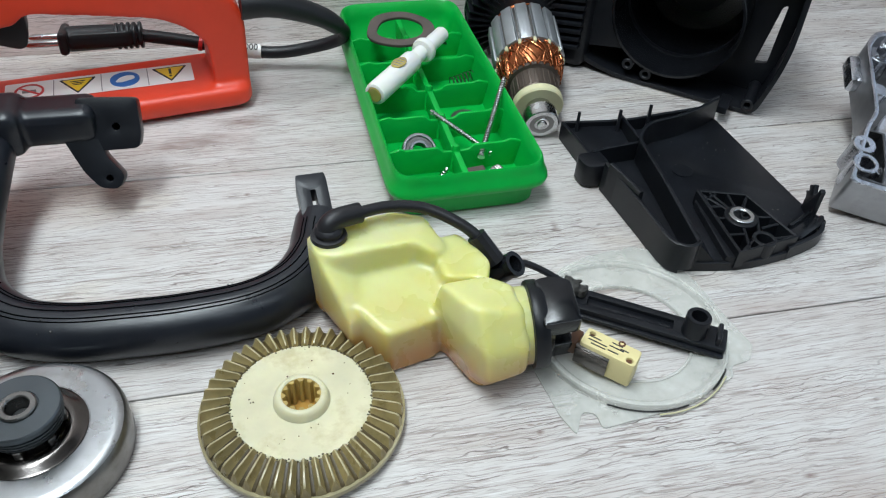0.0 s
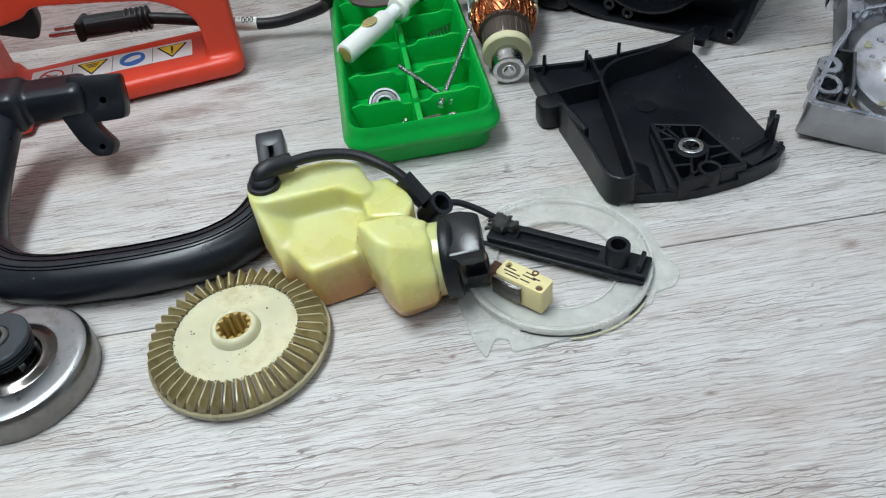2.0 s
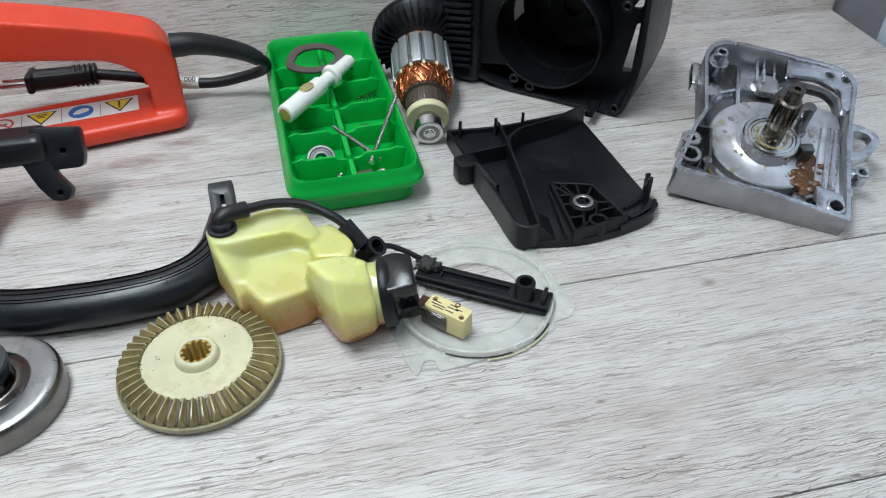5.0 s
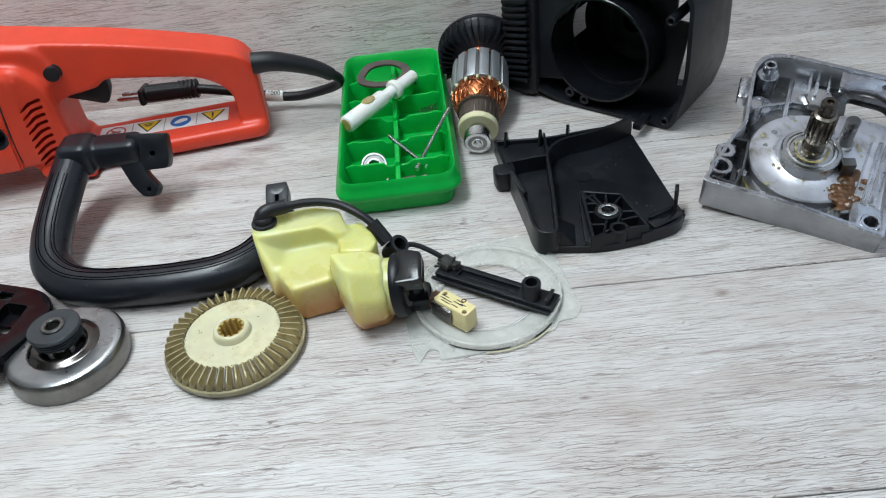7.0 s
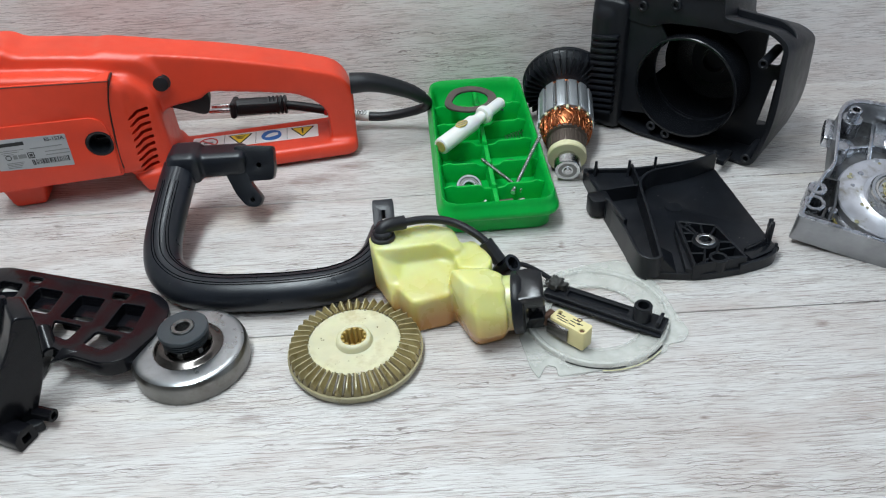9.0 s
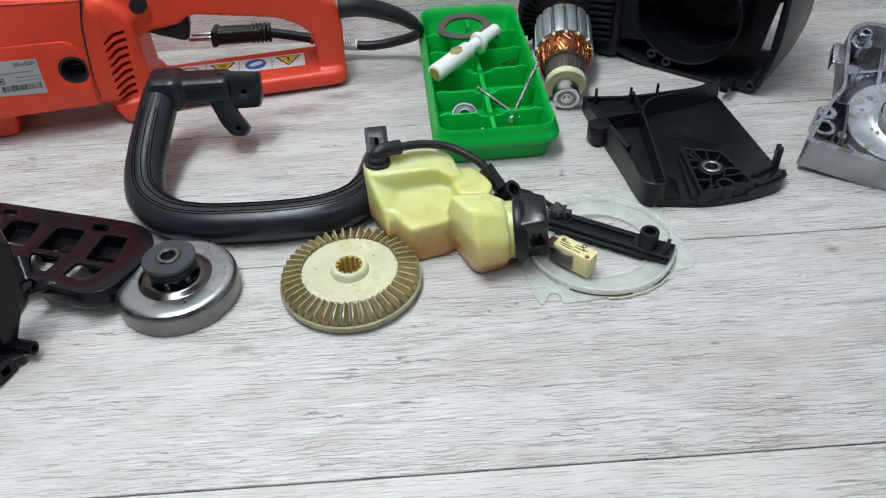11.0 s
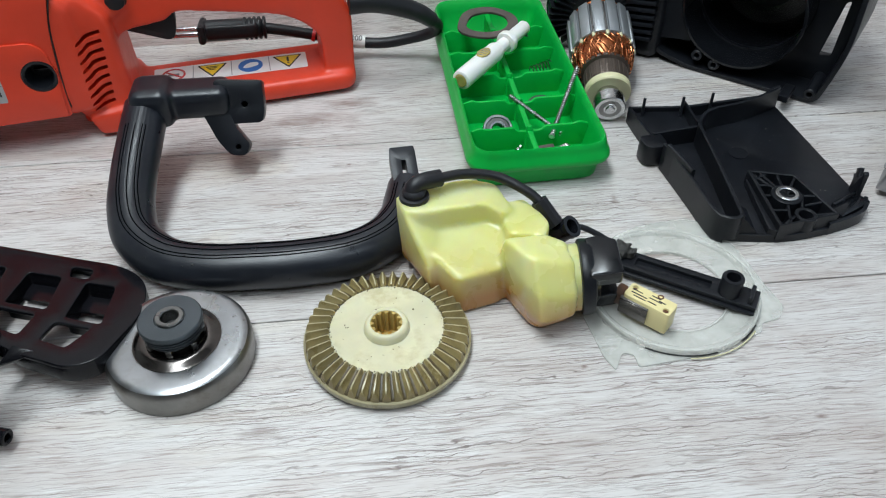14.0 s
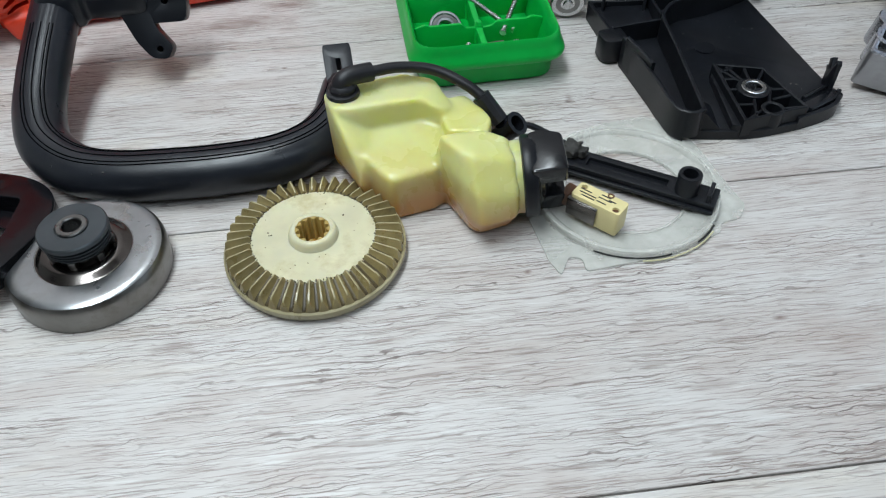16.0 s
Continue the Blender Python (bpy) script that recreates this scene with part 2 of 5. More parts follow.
M_WHITE = plain("white_nylon", (0.80, 0.79, 0.76), 0.38, var=0.03, grain=500, bump=0.05, sss=0.15)
M_GASKET = plain("brown_grey_gasket", (0.085, 0.065, 0.058), 0.75, var=0.25)
M_SILVER = plain("silver_label_foil", (0.42, 0.42, 0.43), 0.45, 0.25, var=0.06)
M_PRINT = plain("black_print", (0.02, 0.02, 0.02), 0.6)
M_PRINT_GREY = plain("grey_print", (0.22, 0.22, 0.22), 0.6)
M_PAPER = plain("glossy_white_sticker", (0.82, 0.82, 0.80), 0.35, var=0.03)
M_YELLOW = plain("warning_yellow", (0.86, 0.60, 0.015), 0.4, var=0.05)
M_BLUE = plain("mandatory_blue", (0.02, 0.14, 0.46), 0.4, var=0.05)
M_RED = plain("prohibition_red", (0.60, 0.03, 0.03), 0.4, var=0.05)
M_SWITCH = plain("pale_yellow_thermoset", (0.72, 0.62, 0.31), 0.45, var=0.07, grain=700)
M_DROP = plain("oil_drop_gloss", (0.05, 0.05, 0.05), 0.05, var=0.1, bump=0.0)
M_DUST = plain("sawdust", (0.13, 0.12, 0.105), 0.8, var=0.3)
M_GRIME = plain("crumbling_grimy_rubber", (0.035, 0.033, 0.03), 0.75, var=0.6, grain=900, bump=1.0)
# Near-black that stands for shade in the grip grooves and bracket holes.
M_GROOVE = plain("groove_hole_shade_black", (0.0025, 0.0025, 0.003), 0.9, var=0.2, spec=0.05)
M_BROWN = plain("brown_lever", (0.11, 0.045, 0.02), 0.45)


def clear_plastic():
    n = Nodes("milky_clear_plastic")
    v = n.coords(1, 1, 1)
    n.link(n.ramp(n.noise(v, 40.0, 4), [(0.3, (0.66, 0.665, 0.61)), (0.7, (0.82, 0.82, 0.77))]), n.b.inputs["Base Color"])
    n.b.inputs["Roughness"].default_value = 0.24
    n.b.inputs["IOR"].default_value = 1.45
    n.link(n.ramp(n.noise(v, 55.0, 5), [(0.3, (0.24, 0.24, 0.24)), (0.7, (0.46, 0.46, 0.46))]), n.b.inputs["Alpha"])
    n.bump(n.noise(v, 120.0, 4), 0.1)
    return n.m


def tank_polyethylene():
    """Milky yellow bottle plastic; old oil, glow and shade are painted as amber towards the foot."""
    n = Nodes("yellowed_translucent_polyethylene")
    c = n.add("ShaderNodeTexCoord")
    v = c.outputs["Object"]
    col = n.ramp(n.noise(v, 26.0, 3, 0.5), [(0.32, (0.60, 0.585, 0.205)), (0.55, (0.635, 0.635, 0.275)), (0.72, (0.68, 0.69, 0.40))])
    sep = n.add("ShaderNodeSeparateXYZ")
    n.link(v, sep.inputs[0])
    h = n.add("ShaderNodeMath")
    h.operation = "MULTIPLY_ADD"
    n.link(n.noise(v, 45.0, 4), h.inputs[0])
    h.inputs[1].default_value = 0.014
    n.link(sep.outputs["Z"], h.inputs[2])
    # Amber by height: oil tint with the walls' glow and shade mixed in.
    amber_fade = n.add("ShaderNodeMapRange")
    amber_fade.interpolation_type = "SMOOTHSTEP"
    n.link(h.outputs["Value"], amber_fade.inputs["Value"])
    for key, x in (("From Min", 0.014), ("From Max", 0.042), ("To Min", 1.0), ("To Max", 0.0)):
        amber_fade.inputs[key].default_value = x
    col = n.mix(amber_fade.outputs["Result"], col, (0.50, 0.26, 0.085))
    n.link(col, n.b.inputs["Base Color"])
    n.link(n.ramp(n.noise(v, 30.0, 4), [(0.35, (0.2,) * 3), (0.65, (0.48,) * 3)]), n.b.inputs["Roughness"])
    n.b.inputs["Subsurface Weight"].default_value = 1.0
    n.b.inputs["Subsurface Radius"].default_value = (0.020, 0.016, 0.007)
    n.b.inputs["Subsurface Scale"].default_value = 0.4
    n.bump(n.noise(v, 160.0, 3), 0.12, 0.0006)
    return n.m


M_TANK = tank_polyethylene()
M_CLEAR = clear_plastic()

# ---- mesh helpers: all shapes in millimetres ----
MM = 0.001


def finish(bm, name, material, angle=35):
    bmesh.ops.recalc_face_normals(bm, faces=bm.faces)
    me = bpy.data.meshes.new(name)
    bm.to_mesh(me)
    bm.free()
    me.transform(Matrix.Scale(MM, 4))
    me.materials.append(material)
    me.polygons.foreach_set("use_smooth", [True] * len(me.polygons))
    me.set_sharp_from_angle(angle=radians(angle))
    return me


def part(name, bm, material, parent, label="", angle=35):
    ob = new(name, finish(bm, name, material, angle))
    ob.parent = parent
    if label:
        tagged(ob, label)
    return ob


def thing(name, label, category, m, group=""):
    ob = new(name)
    ob.empty_display_size = 0.02
    ob.matrix_world = m
    return tagged(ob, label, category, group)


def single(name, bm, material, label, category, m, group="", kind=""):
    ob = new(name, finish(bm, name, material))
    ob.matrix_world = m
    return tagged(ob, label, category, group, kind)


def at_mm(x, y, z, rx=0, ry=0, rz=0):
    return pose(x * MM, y * MM, z * MM, rx, ry, rz)


def bevel(bm, r, seg=2, angle=25, edges=None):
    edges = edges or [e for e in bm.edges if len(e.link_faces) == 2 and e.calc_face_angle(0) > radians(angle)]
    if r > 0 and edges:
        bmesh.ops.bevel(bm, geom=edges, offset=r, segments=seg, affect="EDGES", profile=0.5, clamp_overlap=True)


def box(sx, sy, sz, r=0.5, m=None, seg=2):
    """A block standing on z = 0, centred in x and y."""
    bm = bmesh.new()
    bmesh.ops.create_cube(bm, size=1)
    bmesh.ops.transform(bm, matrix=Matrix.Translation((0, 0, sz / 2)) @ Matrix.Diagonal((sx, sy, sz, 1)), verts=bm.verts)
    bevel(bm, r, seg)
    if m is not None:
        bmesh.ops.transform(bm, matrix=m, verts=bm.verts)
    return bm


def join(*bms):
    out = bmesh.new()
    for b in bms:
        tmp = bpy.data.meshes.new("tmp")
        b.to_mesh(tmp)
        b.free()
        out.from_mesh(tmp)
        bpy.data.meshes.remove(tmp)
    return out


def lathe(profile, seg=48, m=None, closed=False):
    """Turns a profile of (radius, height) about z. closed: the profile is a loop (a ring)."""
    bm = bmesh.new()
    rings = []
    for r, z in profile:
        if r <= 1e-6:
            rings.append([bm.verts.new((0, 0, z))])
        else:
            rings.append([bm.verts.new((r * math.cos(2 * math.pi * k / seg), r * math.sin(2 * math.pi * k / seg), z)) for k in range(seg)])
    pairs = list(zip(rings, rings[1:])) + ([(rings[-1], rings[0])] if closed else [])
    for a, b in pairs:
        for k in range(seg):
            j = (k + 1) % seg
            q = [a[k % len(a)], a[j % len(a)], b[j % len(b)], b[k % len(b)]]
            q = list(dict.fromkeys(q))
            if len(q) > 2:
                bm.faces.new(q)
    for r in () if closed else (rings[0], rings[-1]):
        if len(r) > 1:
            bm.faces.new(r)
    if m is not None:
        bmesh.ops.transform(bm, matrix=m, verts=bm.verts)
    return bm


def cyl(r, h, seg=32, c=0.4, m=None):
    return lathe([(r - c, 0), (r, c), (r, h - c), (r - c, h)], seg, m)


def ring(r0, r1, z0, z1, seg=48, c=0.3, m=None):
    return lathe([(r0 + c, z0), (r1 - c, z0), (r1, z0 + c), (r1, z1 - c), (r1 - c, z1), (r0 + c, z1), (r0, z1 - c), (r0, z0 + c)], seg, m, True)


def rounded(points, r, n=4):
    """Rounds the corners of an outline. r: one radius, or one for each corner."""
    out = []
    for k, p in enumerate(points):
        rad = r[k] if isinstance(r, (list, tuple)) else r
        p, a, b = Vector(p), Vector(points[k - 1]), Vector(points[(k + 1) % len(points)])
        da, db = (a - p), (b - p)
        d = min(rad, da.length * 0.48, db.length * 0.48)
        if d < 0.05:
            out.append(tuple(p))
            continue
        s, e = p + da.normalized() * d, p + db.normalized() * d
        for i in range(n + 1):
            t = i / n
            out.append(tuple((1 - t) ** 2 * s + 2 * t * (1 - t) * p + t * t * e))
    return out


def circle(x, y, r, n=24, ry=None, turn=0):
    ry = ry or r
    c, s = math.cos(radians(turn)), math.sin(radians(turn))
    pts = [(r * math.cos(2 * math.pi * k / n), ry * math.sin(2 * math.pi * k / n)) for k in range(n)]
    return [(x + c * a - s * b, y + s * a + c * b) for a, b in pts]


def plate(outer, z0, z1, holes=(), r=0.0, m=None, seg=2):
    """An outline in the xy plane with holes, z0 to z1 thick, edges bevelled by r."""
    bm = bmesh.new()
    for loop in (outer, *holes):
        vs = [bm.verts.new((p[0], p[1], z0)) for p in loop]
        for k in range(len(vs)):
            bm.edges.new((vs[k - 1], vs[k]))
    if holes:
        bmesh.ops.triangle_fill(bm, use_beauty=True, use_dissolve=False, edges=bm.edges[:])
    else:
        bm.faces.new(bm.verts[:])
    out = bmesh.ops.extrude_face_region(bm, geom=bm.faces[:])
    top = [v for v in out["geom"] if isinstance(v, bmesh.types.BMVert)]
    bmesh.ops.translate(bm, verts=top, vec=(0, 0, z1 - z0))
    bmesh.ops.recalc_face_normals(bm, faces=bm.faces)
    if r:
        rim = [e for e in bm.edges if len(e.link_faces) == 2 and abs(e.verts[0].co.z - e.verts[1].co.z) < 1e-4 and e.calc_face_angle(0) > radians(60)]
        bevel(bm, r, seg, edges=rim)
    if m is not None:
        bmesh.ops.transform(bm, matrix=m, verts=bm.verts)
    return bm


def smooth_path(points, step=8):
    """Points along a Catmull-Rom curve through the given ones."""
    p = [Vector(q) for q in points]
    p = [2 * p[0] - p[1], *p, 2 * p[-1] - p[-2]]
    out = []
    for k in range(1, len(p) - 2):
        for i in range(step):
            t = i / step
            a, b, c, d = p[k - 1 : k + 3]
            out.append(0.5 * (2 * b + (c - a) * t + (2 * a - 5 * b + 4 * c - d) * t * t + (3 * b - a - 3 * c + d) * t**3))
    return out + [p[-2]]


def sweep(path, section, up=(0, 0, 1), scale=None):
    """Carries a closed section (x across, y up) along a path; scale(k, n) may taper it."""
    bm = bmesh.new()
    rings, n = [], len(path)
    side = None
    for k, q in enumerate(path):
        d = (path[min(k + 1, n - 1)] - path[max(k - 1, 0)]).normalized()
        x = d.cross(Vector(up))
        x = x.normalized() if x.length > 0.05 else side
        side = x
        y = x.cross(d).normalized()
        f = scale(k, n) if scale else 1.0
        rings.append([bm.verts.new(q + x * (a * f) + y * (b * f)) for a, b in section])
    for a, b in zip(rings, rings[1:]):
        for k in range(len(section)):
            j = (k + 1) % len(section)
            bm.faces.new((a[k], a[j], b[j], b[k]))
    bm.faces.new(rings[0])
    bm.faces.new(rings[-1][::-1])
    return bm


def tube(points, r, seg=14, step=8, scale=None, up=(0, 0, 1)):
    return sweep(smooth_path(points, step), circle(0, 0, r, seg), up, scale)


def fused(bm, voxel, smooth=6, cuts=None):
    """Melts overlapping solids into one soft moulded skin; cuts are hollows taken out of it."""
    me = bpy.data.meshes.new("melt")
    bmesh.ops.recalc_face_normals(bm, faces=bm.faces)
    bm.to_mesh(me)
    bm.free()
    ob = new("melt", me)
    r = ob.modifiers.new("r", "REMESH")
    r.mode, r.voxel_size = "VOXEL", voxel
    if smooth:
        s = ob.modifiers.new("s", "SMOOTH")
        s.iterations, s.factor = smooth, 0.5
    tool = None
    if cuts is not None:
        bmesh.ops.recalc_face_normals(cuts, faces=cuts.faces)
        tm = bpy.data.meshes.new("tool")
        cuts.to_mesh(tm)
        cuts.free()
        tool = new("tool", tm)
        b = ob.modifiers.new("b", "BOOLEAN")
        b.operation, b.object, b.solver = "DIFFERENCE", tool, "EXACT"
    bpy.context.view_layer.update()
    done = bpy.data.meshes.new_from_object(ob.evaluated_get(bpy.context.evaluated_depsgraph_get()))
    out = bmesh.new()
    out.from_mesh(done)
    for o in (ob, tool):
        if o:
            bpy.data.objects.remove(o)
    for d in (me, done):
        bpy.data.meshes.remove(d)
    return out


# ---- the table, its back wall and the room ----
table = thing("table", "workbench top of whitewashed oak laminate boards", "table", pose(0, 0, 0))
tagged(table, kind="structure")
part("core", box(1420, 956, 18, 1, pose(-203, -155, -27)), M_SEAM, table)
M_TABLE.node_tree.nodes["place"].object = table
edges_y = (-632, -474, -315, -156.5, 2.5, 162, 322)
for k, (y0, y1) in enumerate(zip(edges_y, edges_y[1:])):
    b = box(1420, y1 - y0 - 0.9, 8, 0.4, pose(0, 0, -8), 1)
    p = part("plank", b, M_TABLE, table)
    p.location = (-0.203, (y0 + y1) / 2 * MM, 0)
wall = thing("wall_back", "back wall of grey whitewashed oak laminate boards", "wall", pose(0, 0.322, 0))
tagged(wall, kind="structure")
part("core", box(1358, 20, 1500, 1, pose(-171, 18.3, -40)), M_SEAM, wall)
for k in range(5):
    p = part("plank", box(1359, 8, 298.5, 0.5, pose(-170.5, 3.6, -149), 1), M_WALL, wall)
    p.location = (0, 0, (144 + 300 * k) * MM)
    p.rotation_euler = (0, 0, 0)


def slab(name, sx, sy, sz, x, y, z, mat, label):
    return single(name, box(sx, sy, sz, 2), mat, label, name.split("_")[0], at_mm(x, y, z), kind="structure")


# Room shell out of view, added to close the place and bounce light.
slab("wall_left", 40, 3200, 2600, -1520, -1000, -760, M_ROOM, "unseen pale painted room wall")
slab("wall_right", 40, 3200, 2600, 2020, -1000, -760, M_ROOM, "unseen pale painted room wall")
slab("wall_front", 3600, 40, 2600, 250, -2620, -760, M_ROOM, "unseen pale painted room wall")
slab("wall_far", 3600, 40, 2600, 250, 620, -760, M_ROOM, "unseen pale painted room wall behind the bench")
slab("wall_end", 700, 30, 2200, 870, 352, -760, M_LILAC, "grey-lilac painted wall beyond the bench end")
slab("ceiling", 3600, 3300, 40, 250, -1000, 1840, M_ROOM, "unseen pale painted ceiling")
slab("floor", 3600, 3300, 40, 250, -1000, -800, M_FLOOR, "dark grey floor below the bench")

# ---- bevel gear ----
gear = thing("bevel_gear", "large ivory plastic gear with brown grease on its teeth", "gear", at_mm(-100, -19.5, 0, 0, 0, 7))
TEETH = 45


def gear_rim():
    bm = bmesh.new()
    rows = []
    shape = ((0.0, 0.0, 0), (0.14, 0.06, 1), (0.32, 0.74, 1), (0.40, 1.0, 2), (0.54, 1.0, 1), (0.64, 0.70, 1), (0.84, 0.06, 0))
    wear = random.Random(8)
    for k in range(TEETH):
        worn = wear.uniform(-0.25, 0.1)
        for f, up, _ in shape:
            a = 2 * math.pi * (k + f) / TEETH
            c, s = math.cos(a), math.sin(a)
            zi, zo = 12.7 + (2.4 + worn) * up, 7.6 + (5.2 + worn) * up
            ro = 42.0 - 0.7 * up
            prof = ((29.0, 2), (29.3, zi - 0.7), (30.2, zi), (ro - 1.2, zo + 0.5), (ro, zo - 0.5), (42.3, 6.4), (41.9, 5.0), (40.0, 4.4), (36.0, 3))
            rows.append([bm.verts.new((r * c, r * s, z)) for r, z in prof])
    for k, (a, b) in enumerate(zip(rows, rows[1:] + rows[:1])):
        # 0 flank, 1 valley with shade in its colour, 2 lightened crest
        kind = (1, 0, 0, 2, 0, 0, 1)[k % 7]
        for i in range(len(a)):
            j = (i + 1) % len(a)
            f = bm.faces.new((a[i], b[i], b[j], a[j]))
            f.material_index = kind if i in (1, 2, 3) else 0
    return bm


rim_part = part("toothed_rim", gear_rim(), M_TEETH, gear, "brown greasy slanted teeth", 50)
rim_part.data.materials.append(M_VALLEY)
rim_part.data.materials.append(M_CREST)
part("disc", lathe([(10, 1.5), (29.6, 1.5), (29.6, 12.4), (28.9, 12.9), (13, 12.6), (10, 12.6)], 64, None, True), M_GEAR, gear)
blots = random.Random(31)
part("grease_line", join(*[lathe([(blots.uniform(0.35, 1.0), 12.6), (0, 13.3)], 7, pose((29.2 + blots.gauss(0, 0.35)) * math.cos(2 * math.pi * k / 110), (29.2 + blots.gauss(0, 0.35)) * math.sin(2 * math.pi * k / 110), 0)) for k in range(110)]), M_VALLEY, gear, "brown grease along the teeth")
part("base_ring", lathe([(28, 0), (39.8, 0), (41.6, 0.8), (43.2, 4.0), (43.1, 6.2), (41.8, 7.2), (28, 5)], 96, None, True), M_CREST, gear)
part("bore_floor", cyl(9.2, 2, 32, 0.2, pose(0, 0, 0.6)), M_OILY, gear)


def splined_bore():
    bm = bmesh.new()
    rows = []
    for k in range(72):
        a = 2 * math.pi * k / 72
        ri = 7.7 if (k % 6) in (0, 1, 2) else 6.3
        loop = [(8.6, 1.0), (8.6, 16.6), (ri + 0.3, 16.5), (ri, 15.9), (ri, 1.0)]
        rows.append([bm.verts.new((r * math.cos(a), r * math.sin(a), z)) for r, z in loop])
    for a, b in zip(rows, rows[1:] + rows[:1]):
        for i in range(len(a)):
            j = (i + 1) % len(a)
            bm.faces.new((a[i], b[i], b[j], a[j]))
    return bm


part("hub", lathe([(8.2, 1), (12.0, 1), (12.0, 12.4), (11.5, 13.4), (11.3, 15.0), (10.5, 16.6), (9.3, 17.2), (8.2, 16.8)], 56, None, True), M_GEAR, gear, angle=60)
part("splined_bore", splined_bore(), M_BORE, gear, "amber stained splined bore")
rng = random.Random(11)
for k in range(22):
    a, r = rng.uniform(0, 6.28), rng.uniform(13, 28.5)
    part("grease_speck", lathe([(rng.uniform(0.2, 0.55), 12.7), (0, 13.1)], 7, pose(r * math.cos(a), r * math.sin(a), 0)), M_RUST, gear)

# ---- clutch drum ----
drum = thing("clutch_drum", "worn steel clutch drum with a grey sprocket pulley", "drum", at_mm(-204.5, -18, 0))
# Rim and recess use darker steels than the bell's top face.
part("rim", lathe([(35, 0), (36.2, 0.8), (36.4, 11), (35.9, 13.2), (34.6, 15.0)], 72), M_DRUM_RIM, drum, "darker brownish steel rim")
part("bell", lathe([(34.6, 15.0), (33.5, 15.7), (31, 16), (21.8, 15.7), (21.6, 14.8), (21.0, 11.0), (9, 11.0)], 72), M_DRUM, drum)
part("recess_ring", lathe([(22.2, 15.75), (21.3, 15.45), (20.4, 15.8), (18.6, 17.2), (16.4, 18.0), (14.2, 17.9), (12.6, 17.0), (11.3, 15.6), (11.3, 11.5), (21, 11.5)], 64, None, True), M_RECESS, drum, "darker pressed recess")
part("sprocket_neck", lathe([(11.2, 11), (11.2, 20), (12.6, 21), (12.6, 22.6), (9, 22.8)], 48), M_STEEL_DARK, drum)
for k in range(7):
    a = radians(360 * k / 7 + 10)
    part("sprocket_tooth", box(4.2, 3.2, 4.2, 0.6, Matrix.Translation((12.6 * math.cos(a), 12.6 * math.sin(a), 17.6)) @ Matrix.Rotation(a, 4, "Z")), M_STEEL_DARK, drum)
part("pulley", lathe([(5, 21), (13.2, 22), (14.4, 22.4), (14.4, 23.0), (12.4, 23.7), (14.8, 24.4), (14.8, 25.0), (12.4, 25.7), (15.1, 26.4), (15.1, 27.0), (12.6, 27.7), (15.5, 28.5), (15.5, 30.6), (14.9, 31.2), (7.6, 31.2), (7.3, 30.8), (5, 30.8)], 64, None, True), M_PULLEY, drum, "grey grooved pulley")
part("bush", ring(4.3, 7.0, 18, 32.2, 40, 0.5), M_STEEL_DARK, drum, "bright steel bush")
# Black plug low in the bore, standing for the hole's own shade.
part("bore", cyl(4.25, 9.0, 24, 0.2, pose(0, 0, 16)), M_PRINT, drum)

# ---- ice tray ----
tray = thing("ice_cube_tray", "bright green plastic ice cube tray holding small parts", "tray", at_mm(0.5, 207.5, 0, 0, 0, 1.6))


def rrect(hx, hy, r, n=6):
    return rounded([(-hx, -hy), (hx, -hy), (hx, hy), (-hx, hy)], r, n)


def loft(rings_):
    bm = bmesh.new()
    rows = [[bm.verts.new((x, y, z)) for x, y in pts] for pts, z in rings_]
    for a, b in zip(rows, rows[1:]):
        for k in range(len(a)):
            j = (k + 1) % len(a)
            bm.faces.new((a[k], a[j], b[j], b[k]))
    bm.faces.new(rows[0])
    bm.faces.new(rows[-1])
    return bm


part("shell", loft([(rrect(38, 100, 12), 1.5), (rrect(39, 101, 13), 0.4), (rrect(40.5, 103, 14), 2), (rrect(41.5, 104.5, 15), 14.6), (rrect(44.6, 107.6, 16), 14.9), (rrect(46.4, 109.4, 17), 16.2), (rrect(46.9, 109.9, 17), 18.6), (rrect(46.2, 109.2, 17), 21), (rrect(44.8, 107.9, 16), 23), (rrect(44.0, 107.1, 15), 26.5), (rrect(43.4, 106.6, 15), 29.2), (rrect(42.6, 105.9, 15), 30.4), (rrect(41.6, 105, 14), 29.8), (rrect(40, 103, 13), 21), (rrect(37, 99, 9), 5.2), (rrect(36, 98, 8), 4.6)]), M_GREEN, tray, angle=48)
part("spine", plate([(-99, 5), (99, 5), (101, 19), (-101, 19)], -2.0, 2.0, r=1.0, m=Matrix(((0, 0, 1, 0), (1, 0, 0, 0), (0, 1, 0, 0), (0, 0, 0, 1)))), M_GREEN, tray)
for row in range(5):
    y = -102.5 + 205 / 6 * (row + 1)
    for sx in (-1, 1):
        outline = rounded([(0, 4), (38 * sx, 4), (40 * sx, 21), (33 * sx, 23), (30 * sx, 21.5), (11 * sx, 21.5), (8 * sx, 18.5), (0, 18)], 1.5)
        part("divider", plate(outline, -1.1, 1.1, r=0.7, m=Matrix(((1, 0, 0, 0), (0, 0, -1, y), (0, 1, 0, 0), (0, 0, 0, 1)))), M_GREEN, tray)
    part("divider_post", lathe([(3.6, 4), (2.6, 19), (1.6, 21.8), (0, 22.5)], 16, Matrix.Translation((0, y, 0))), M_GREEN, tray)

# ---- oil tank ----
tank = thing("oil_tank", "yellowed translucent plastic oil tank with black cap and hose", "tank", pose(0, 0, 0))


